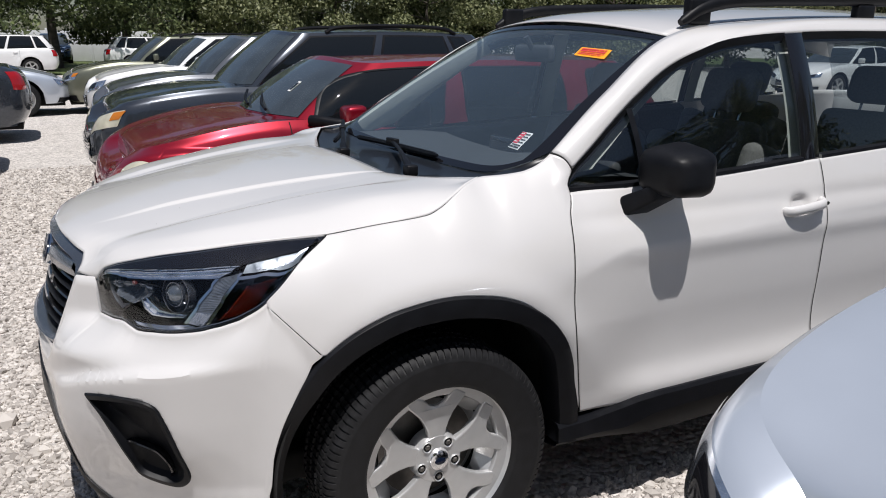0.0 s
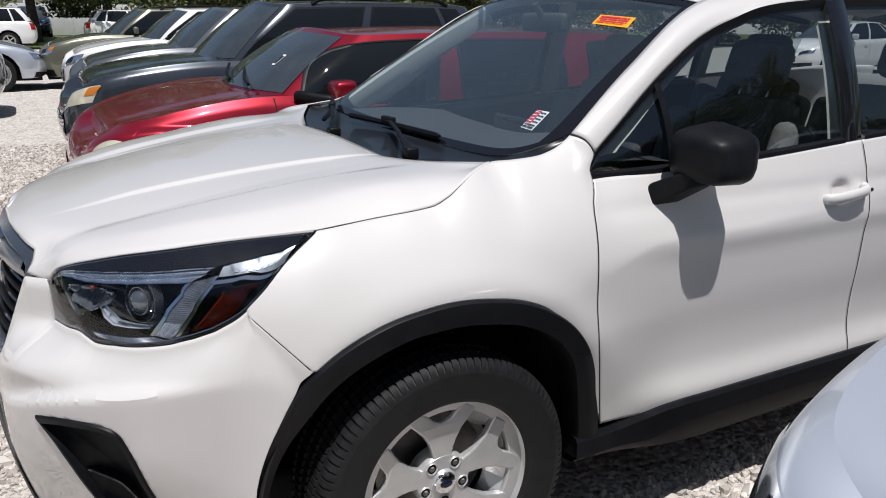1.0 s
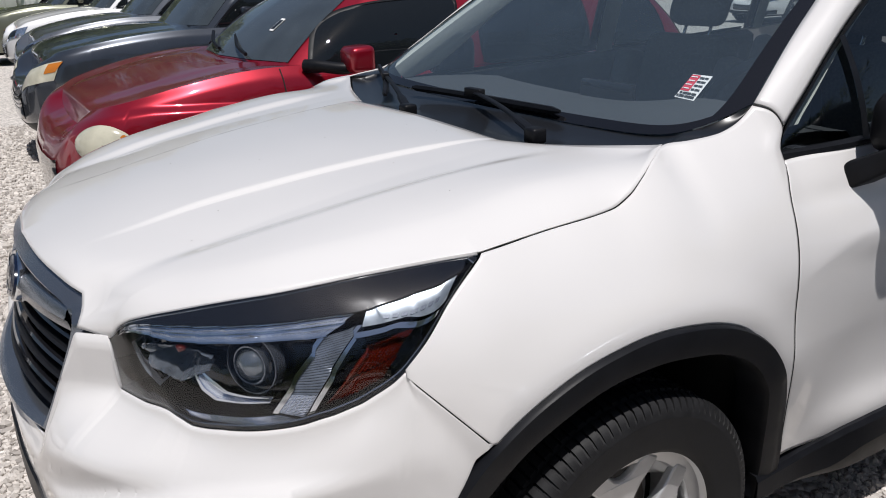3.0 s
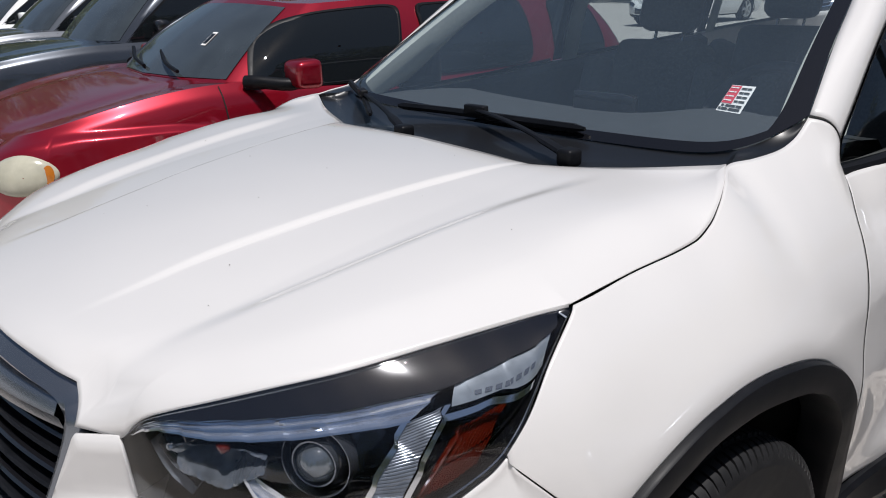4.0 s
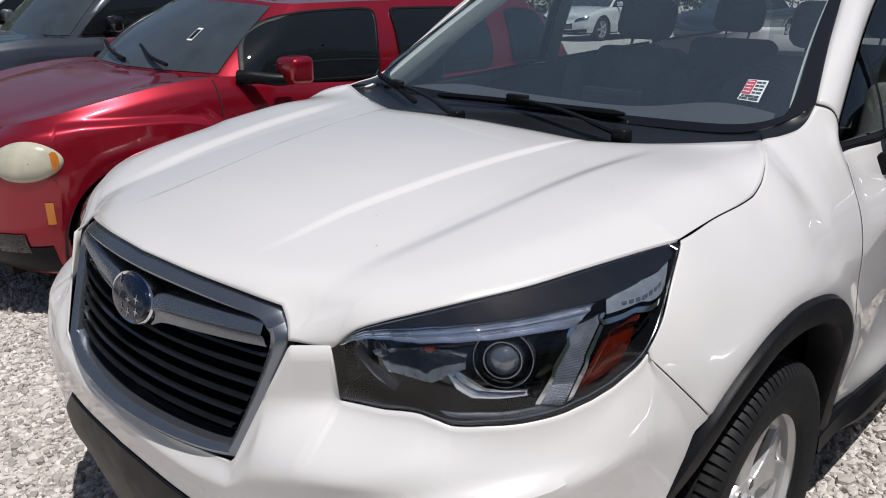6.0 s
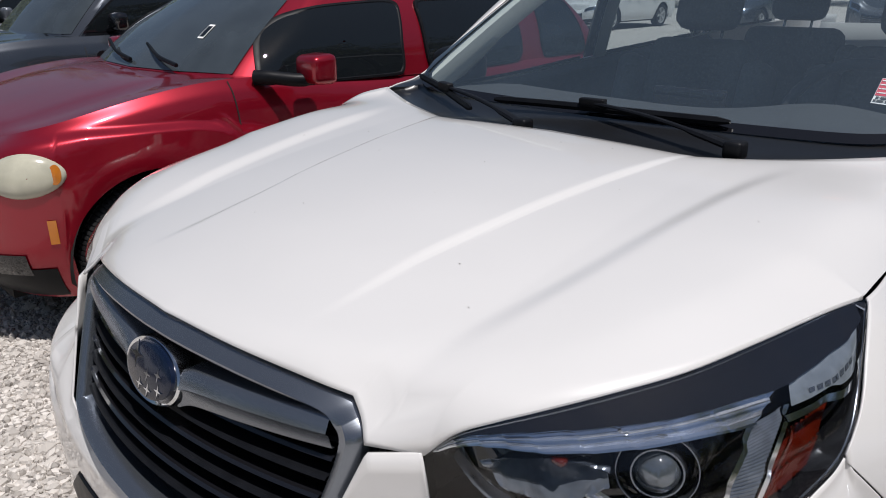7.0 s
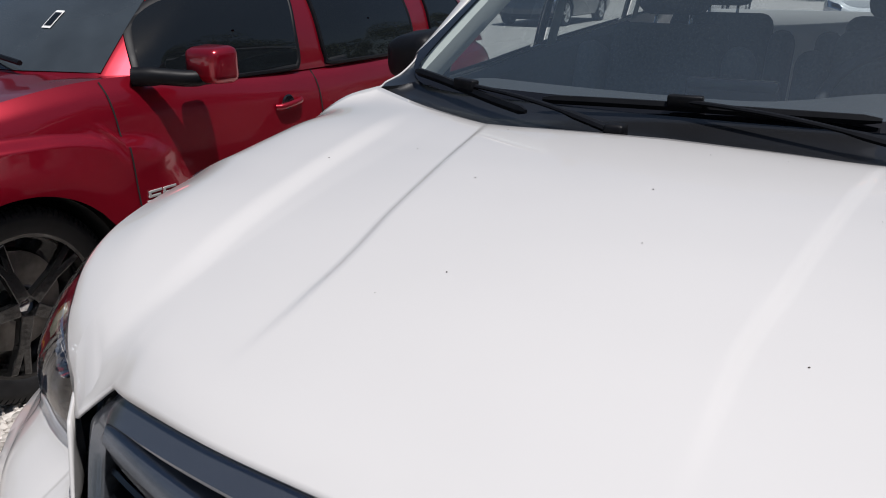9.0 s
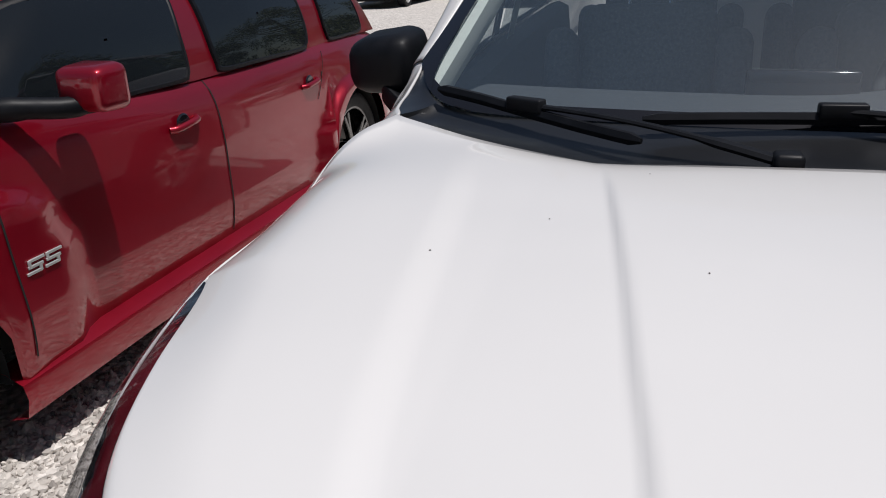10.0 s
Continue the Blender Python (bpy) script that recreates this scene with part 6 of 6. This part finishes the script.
    rings = [hhr.at_wrap(-0.370 + 0.021 * r * np.cos(a), 0.730 + 0.038 * r * np.sin(a), 0.026 - 0.005 * r) * [1, s, 1] for r in (1.0, 0.5, 0.02)]
    part("lamp_turn", quilt(rings, ring=True), AMBERPALE, lamp)
for y0, y1 in ((-0.45, 0.05), (0.02, 0.5)):
    part("wiper", tube(resample([(0.358, y0, 1.05), (0.396, (y0 + y1) / 2, 1.074), (0.472, y1, 1.116)], 10), 0.010, 6), PLASTIC, red_car)
decal = part("window_decal", quilt(hhr.patch(hhr.house, 0.44, 0.50, 0.40, 0.56, 0.008, 6, 6)), PAPER_WHITE, red_car, "small white decal with a dark middle")
part("decal_print", quilt(hhr.patch(hhr.house, 0.447, 0.493, 0.42, 0.54, 0.010, 6, 6)), DARKGLASS, decal)
suv_old = Shape(fo=0.92, wb=2.615, ro=1.02, w=0.89, nose=0.68, hood=0.92, cowl=1.04, xc=0.45, belt=1.04, deck=1.08, xr0=1.08, zr=1.60, xr1=3.1, xb=3.5, wr=0.62, wheel=0.34, rim=0.225, arch=0.41, flare=0.02, box=0.8)
parked_car("older_suv", "dark charcoal older SUV with yellowed headlamps and roof rails", suv_old, CHARCOAL, Matrix.Translation((0.36, 5.72, 0)), lamps=HAZY, rails=True, fine=True, mirror_paint=GLOSSBLACK, amber=True)
wagon = Shape(fo=0.95, wb=2.74, ro=1.1, w=0.90, nose=0.66, hood=0.88, cowl=1.02, xc=0.42, belt=1.0, deck=1.05, xr0=1.08, zr=1.56, xr1=3.2, xb=3.6, wr=0.62, wheel=0.34, rim=0.23, box=0.8)
parked_car("grey_wagon", "grey metallic wagon with black roof rails", wagon, GREYPAINT, Matrix.Translation((0.64, 9.0, 0)), rails=True)
hatch = Shape(fo=0.88, wb=2.66, ro=0.9, w=0.88, nose=0.64, hood=0.84, cowl=0.97, xc=0.38, belt=0.98, deck=1.0, xr0=1.05, zr=1.46, xr1=2.6, xb=3.2, wr=0.58)
# high-nosed white crossover, built on the wagon's shape
parked_car("white_row_crossover", "white crossover parked in the row", wagon, PLAINWHITE, Matrix.Translation((0.70, 12.1, 0)), wheels=ALLOY)
parked_car("olive_wagon", "olive grey wagon with amber lamp corners", wagon, OLIVE, Matrix.Translation((0.42, 15.3, 0)), rails=True, amber=True)
sedan = Shape(fo=0.90, wb=2.75, ro=1.1, w=0.90, nose=0.56, hood=0.76, cowl=0.93, xc=0.42, belt=0.94, deck=0.98, xr0=1.15, zr=1.44, xr1=2.4, xb=3.15, wr=0.56, wheel=0.33)
about = Matrix.Rotation(math.pi, 4, "Z")
parked_car("silver_sedan", "silver sedan facing the row across the lane", sedan, SILVERPAINT, Matrix.Translation((-1.24, 15.2, 0)) @ about)
pickup = Shape(fo=0.95, wb=3.2, ro=1.1, w=0.92, nose=0.75, hood=1.0, cowl=1.1, xc=0.5, belt=1.1, deck=1.1, xr0=1.1, zr=1.75, xr1=2.4, xb=2.7, wr=0.66, wheel=0.38, rim=0.23, arch=0.45)
parked_car("grey_pickup", "dark grey pickup truck seen from its tail", pickup, CHARCOAL, Matrix.Translation((-5.33, 10.9, 0)))
parked_car("silver_suv", "silver SUV seen from its tail across the lane", suv_old, SILVERPAINT, Matrix.Translation((-5.02, 7.7, 0)))
parked_car("white_van", "white wagon seen from its tail across the lane", wagon, PLAINWHITE, Matrix.Translation((-5.38, 4.6, 0)))
parked_car("white_crossover", "white crossover seen from its tail", suv_old, PLAINWHITE, Matrix.Translation((-3.75, 33.5, 0)))
parked_car("white_wagon", "white wagon far along the lane", wagon, PLAINWHITE, Matrix.Translation((5.75, 38.0, 0)) @ Matrix.Rotation(math.radians(180), 4, "Z"))
parked_car("blue_pickup", "dark blue pickup far along the lane", pickup, BLUEPAINT, Matrix.Translation((0.05, 49.0, 0)) @ Matrix.Rotation(math.radians(90), 4, "Z"))
# the near silver car beside the white one
coupe = Shape(fo=0.80, wb=2.7, ro=1.0, w=0.88, nose=0.58, hood=0.80, cowl=0.99, xc=0.6, belt=1.0, deck=1.0, xr0=1.3, zr=1.44, xr1=2.6, xb=3.2, wr=0.58)
parked_car("silver_hatchback", "pale silver hatchback with a rounded bonnet", coupe, SILVERPAINT, Matrix.Translation((0.84, -2.285, -0.01)))
# the row behind
k = 0
for y, sh, paint, nm, lb in ((-6.5, wagon, PLAINWHITE, "white_suv", "white SUV in the row behind"), (-3.2, sedan, BLUEPAINT, "blue_sedan", "dark blue sedan in the row behind"), (0.2, hatch, PLAINWHITE, "white_compact", "white compact car in the row behind"), (3.3, pickup, GREYPAINT, "grey_truck", "grey pickup truck in the row behind"), (6.4, sedan, CHARCOAL, "dark_sedan", "dark grey sedan in the row behind"), (9.8, sedan, PLAINWHITE, "white_sedan", "white sedan in the row behind")):
    parked_car(nm, lb, sh, paint, Matrix.Translation((18.3, y * 1.25, 0)))


# ---- ground ----
GRAVEL = bpy.data.materials.new("pale_gravel")
GRAVEL.use_nodes = True
nt = GRAVEL.node_tree
b = nt.nodes["Principled BSDF"]
b.inputs["Roughness"].default_value = 0.95
co = nt.nodes.new("ShaderNodeTexCoord")
vo = nt.nodes.new("ShaderNodeTexVoronoi")
vo.inputs["Scale"].default_value = 40
nt.links.new(co.outputs["Object"], vo.inputs["Vector"])
no = nt.nodes.new("ShaderNodeTexNoise")
no.inputs["Scale"].default_value, no.inputs["Detail"].default_value = 5.0, 6
nt.links.new(co.outputs["Object"], no.inputs["Vector"])
ramp = nt.nodes.new("ShaderNodeValToRGB")
ramp.color_ramp.elements[0].color, ramp.color_ramp.elements[1].color = (0.26, 0.24, 0.22, 1), (0.72, 0.675, 0.63, 1)
sep = nt.nodes.new("ShaderNodeSeparateColor")
nt.links.new(vo.outputs["Color"], sep.inputs[0])
mixv = nt.nodes.new("ShaderNodeMath")
mixv.operation = "MULTIPLY_ADD"
mixv.inputs[1].default_value, mixv.inputs[2].default_value = 0.75, 0.0
nt.links.new(sep.outputs[0], mixv.inputs[0])
add = nt.nodes.new("ShaderNodeMath")
add.operation = "MULTIPLY_ADD"
add.inputs[1].default_value = 0.5
nt.links.new(no.outputs["Fac"], add.inputs[0])
nt.links.new(mixv.outputs[0], add.inputs[2])
nt.links.new(add.outputs[0], ramp.inputs[0])
nt.links.new(ramp.outputs[0], b.inputs["Base Color"])
bp = nt.nodes.new("ShaderNodeBump")
bp.inputs["Strength"].default_value, bp.inputs["Distance"].default_value, bp.invert = 1.0, 0.02, True
nt.links.new(vo.outputs["Distance"], bp.inputs["Height"])
nt.links.new(bp.outputs[0], b.inputs["Normal"])
bm = bmesh.new()
bmesh.ops.create_grid(bm, x_segments=60, y_segments=60, size=400)
ground = part("ground", bm, GRAVEL)
tagged(ground, "pale crushed limestone gravel lot", "ground", kind="structure")

STONE = bpy.data.materials.new("limestone_chips")
STONE.use_nodes = True
nt = STONE.node_tree
b = nt.nodes["Principled BSDF"]
b.inputs["Roughness"].default_value = 0.9
ge = nt.nodes.new("ShaderNodeNewGeometry")
ramp = nt.nodes.new("ShaderNodeValToRGB")
cr = ramp.color_ramp
cr.elements[0].color, cr.elements[1].color = (0.27, 0.245, 0.225, 1), (0.68, 0.635, 0.59, 1)
cr.elements.new(0.35).color = (0.45, 0.415, 0.38, 1)
cr.elements.new(0.8).color = (0.57, 0.53, 0.49, 1)
nt.links.new(ge.outputs["Random Per Island"], ramp.inputs[0])
nt.links.new(ramp.outputs[0], b.inputs["Base Color"])


def stones(name, label, areas, seed):
    """Loose angular chips over rectangles (x0, x1, y0, y1, count, size)."""
    rng = np.random.default_rng(seed)
    ico = bmesh.new()
    bmesh.ops.create_icosphere(ico, subdivisions=1, radius=1.0)
    base = np.array([v_.co[:] for v_ in ico.verts])
    tri = np.array([[v_.index for v_ in f.verts] for f in ico.faces])
    ico.free()
    vs, fs = [], []
    off = 0
    for x0, x1, y0, y1, count, size in areas:
        p = np.stack([rng.uniform(x0, x1, count), rng.uniform(y0, y1, count), rng.uniform(-0.3, 0.5, count) * size], 1)
        sc = size * rng.lognormal(0, 0.35, (count, 1)) * rng.uniform(0.55, 1.25, (count, 3))
        an = rng.uniform(0, 2 * np.pi, count)
        jit = base[None] * rng.uniform(0.72, 1.2, (count, len(base), 1))
        q = jit * sc[:, None]
        c, s_ = np.cos(an)[:, None], np.sin(an)[:, None]
        ti = rng.uniform(-0.7, 0.7, (count, 1))
        q = np.stack([q[..., 0] * c - q[..., 1] * s_, q[..., 0] * s_ + q[..., 1] * c, q[..., 2] + ti * q[..., 0] * 0.5], -1)
        q += p[:, None]
        vs.append(q.reshape(-1, 3))
        fs.append((tri[None] + (off + np.arange(count) * len(base))[:, None, None]).reshape(-1, 3))
        off += count * len(base)
    me = bpy.data.meshes.new(name)
    me.from_pydata(np.concatenate(vs).tolist(), [], np.concatenate(fs).tolist())
    me.materials.append(STONE)
    return tagged(new(name, me), label, "gravel", kind="stuff")


stones("gravel", "loose pale limestone chips with dusty grey stones", [(-2.0, -0.2, -1.2, 3.0, 35000, 0.0105), (-0.2, 2.6, -1.6, -0.7, 12000, 0.0105), (-0.2, 2.8, 0.9, 2.2, 11000, 0.0105), (-3.0, 0.2, 3.0, 7.5, 24000, 0.012)], 4)


GRASS = material("dry_grass", (0.09, 0.12, 0.035), 0.9, vary=0.4, scale=3, bump=1.0, bump_scale=40, distance=0.03)
bm = bmesh.new()
for x0, x1, y0, y1 in ((-60, 60, 33, 75),):
    bmesh.ops.create_grid(bm, x_segments=30, y_segments=12, size=0.5, matrix=Matrix.Translation(((x0 + x1) / 2, (y0 + y1) / 2, 0.02)) @ Matrix.Diagonal((x1 - x0, y1 - y0, 1, 1)))
tagged(part("grass_verge", bm, GRASS), "rough green grass verge behind the lot", "grass", kind="structure")
FENCE = material("white_fence_vinyl", (0.72, 0.74, 0.76), 0.6, vary=0.06, scale=2)
fence = thing("fence", "white vinyl panel fence behind the trees", "fence")
panel = part("fence_panel", soft_box((-1.2, -0.02, 0.05), (1.2, 0.02, 1.9), 0.01), FENCE, fence)
panel.location = (-24, 52, 0)
post = part("fence_post", soft_box((-0.06, -0.06, 0), (0.06, 0.06, 2.05), 0.015), FENCE, fence)
post.location = (-25.25, 52, 0)
for k in range(1, 18):
    for o in (panel, post):
        c = o.copy()
        scene.collection.objects.link(c)
        c.location = (o.location.x + 2.5 * k, 52, 0)

# ---- trees ----
BARK = material("bark", (0.10, 0.085, 0.07), 0.95, vary=0.4, scale=6, bump=0.8, bump_scale=30, distance=0.03)
LEAF = bpy.data.materials.new("leaves")
LEAF.use_nodes = True
nt = LEAF.node_tree
b = nt.nodes["Principled BSDF"]
b.inputs["Roughness"].default_value = 0.6
ge = nt.nodes.new("ShaderNodeNewGeometry")
ramp = nt.nodes.new("ShaderNodeValToRGB")
cr = ramp.color_ramp
cr.elements[0].color, cr.elements[1].color = (0.035, 0.055, 0.015, 1), (0.14, 0.17, 0.06, 1)
nt.links.new(ge.outputs["Random Per Island"], ramp.inputs[0])
nt.links.new(ramp.outputs[0], b.inputs["Base Color"])


PALELEAF = LEAF.copy()
PALELEAF.name = "pale_leaves"
for n in PALELEAF.node_tree.nodes:
    if n.type == "VALTORGB":
        n.color_ramp.elements[0].color, n.color_ramp.elements[1].color = (0.06, 0.075, 0.025, 1), (0.21, 0.22, 0.10, 1)


def tree(at, height, spread, seed, leaves=20000, base=1.6, foliage=LEAF, kind="tree", label="broad leafy oak tree behind the lot"):
    rng = np.random.default_rng(seed)
    t_ = thing(kind, label, kind, kind + "s behind the lot", at=Matrix.Translation(at))
    bm = tube(resample([(0, 0, -0.1), (0.1, 0.05, height * 0.25), (-0.1, 0.1, height * 0.55), (0.15, 0, height * 0.85)], 14), np.linspace(0.24, 0.05, 14) * height / 8, 10)
    ends = []
    for k in range(11):
        a, z = rng.uniform(0, 2 * np.pi), height * rng.uniform(0.22, 0.75)
        r = spread * rng.uniform(0.55, 0.95)
        e = np.array([r * math.cos(a), r * math.sin(a), z + height * rng.uniform(0.05, 0.28)])
        tube(resample([(0, 0, z), e * [0.5, 0.5, 0] + [0, 0, z + 0.3], e], 8), np.linspace(0.09, 0.02, 8) * height / 8, 6, bm)
        ends.append(e)
    part("trunk", bm, BARK, t_)
    cl = []
    for k in range(46):
        a = rng.uniform(0, 2 * np.pi)
        h = rng.uniform(0, 1)
        r = spread * math.sqrt(rng.uniform(0.05, 1)) * (1 - 0.55 * abs(h - 0.35))
        cl.append((r * math.cos(a), r * math.sin(a), base + (height - base) * h, rng.uniform(0.5, 1.15) * spread * 0.30))
    cl = np.array(cl)
    i = rng.integers(0, len(cl), leaves)
    d = rng.normal(0, 1, (leaves, 3))
    d /= np.linalg.norm(d, axis=1)[:, None]
    p = cl[i, :3] + d * (cl[i, 3] * rng.uniform(0.45, 1.05, leaves))[:, None] * [1, 1, 0.75]
    p[:, 2] = np.maximum(p[:, 2], base * 0.75)
    u = rng.normal(0, 1, (leaves, 3))
    u /= np.linalg.norm(u, axis=1)[:, None]
    w = np.cross(u, rng.normal(0, 1, (leaves, 3)))
    w /= np.linalg.norm(w, axis=1)[:, None]
    sz = rng.uniform(0.06, 0.15, leaves)[:, None]
    v4 = np.stack([p - u * sz, p + w * sz * 0.5, p + u * sz, p - w * sz * 0.5], 1).reshape(-1, 3)
    me = bpy.data.meshes.new("crown")
    me.from_pydata(v4.tolist(), [], (np.arange(leaves)[:, None] * 4 + np.arange(4)).tolist())
    me.materials.append(foliage)
    c = new("crown", me)
    c.parent = t_
    return t_


first = [tree((-3.5, 38, 0), 9, 5.2, 1), tree((3.5, 44, 0), 10, 5.8, 2), tree((11, 47, 0), 9, 5.0, 3)]
rng = np.random.default_rng(8)
for k, (x, y) in enumerate(((-12, 42), (18, 46), (24, 44), (31, 40), (36, 34), (41, 27), (44, 19), (46, 10), (46, 1), (45, -8), (43, -17), (39, -26), (-20, 44), (8, 56), (27, 52), (-28, 30), (-32, 15), (-34, 0), (-30, -14), (-20, -26), (-5, -32), (12, -34), (28, -32), (-14, -19), (-6, -21), (1, -18), (8, -20), (15, -18), (22, -21), (0, 41), (-8, 39))):
    copy_thing(first[k % 3], Matrix.Translation((x, y, 0)) @ Matrix.Rotation(rng.uniform(0, 6), 4, "Z") @ Matrix.Diagonal((1, 1, 1.25 if -25 < y < -15 else 1, 1)))

shrub = tree((9, 43, 0), 5.5, 4.2, 5, base=0.3, foliage=PALELEAF, kind="shrub", label="dense olive green shrub behind the lot")
for x, y in ((15, 42), (20, 40), (25, 38), (29, 34), (33, 29), (36, 23), (38, 16)):
    copy_thing(shrub, Matrix.Translation((x, y, 0)) @ Matrix.Rotation(rng.uniform(0, 6), 4, "Z"))
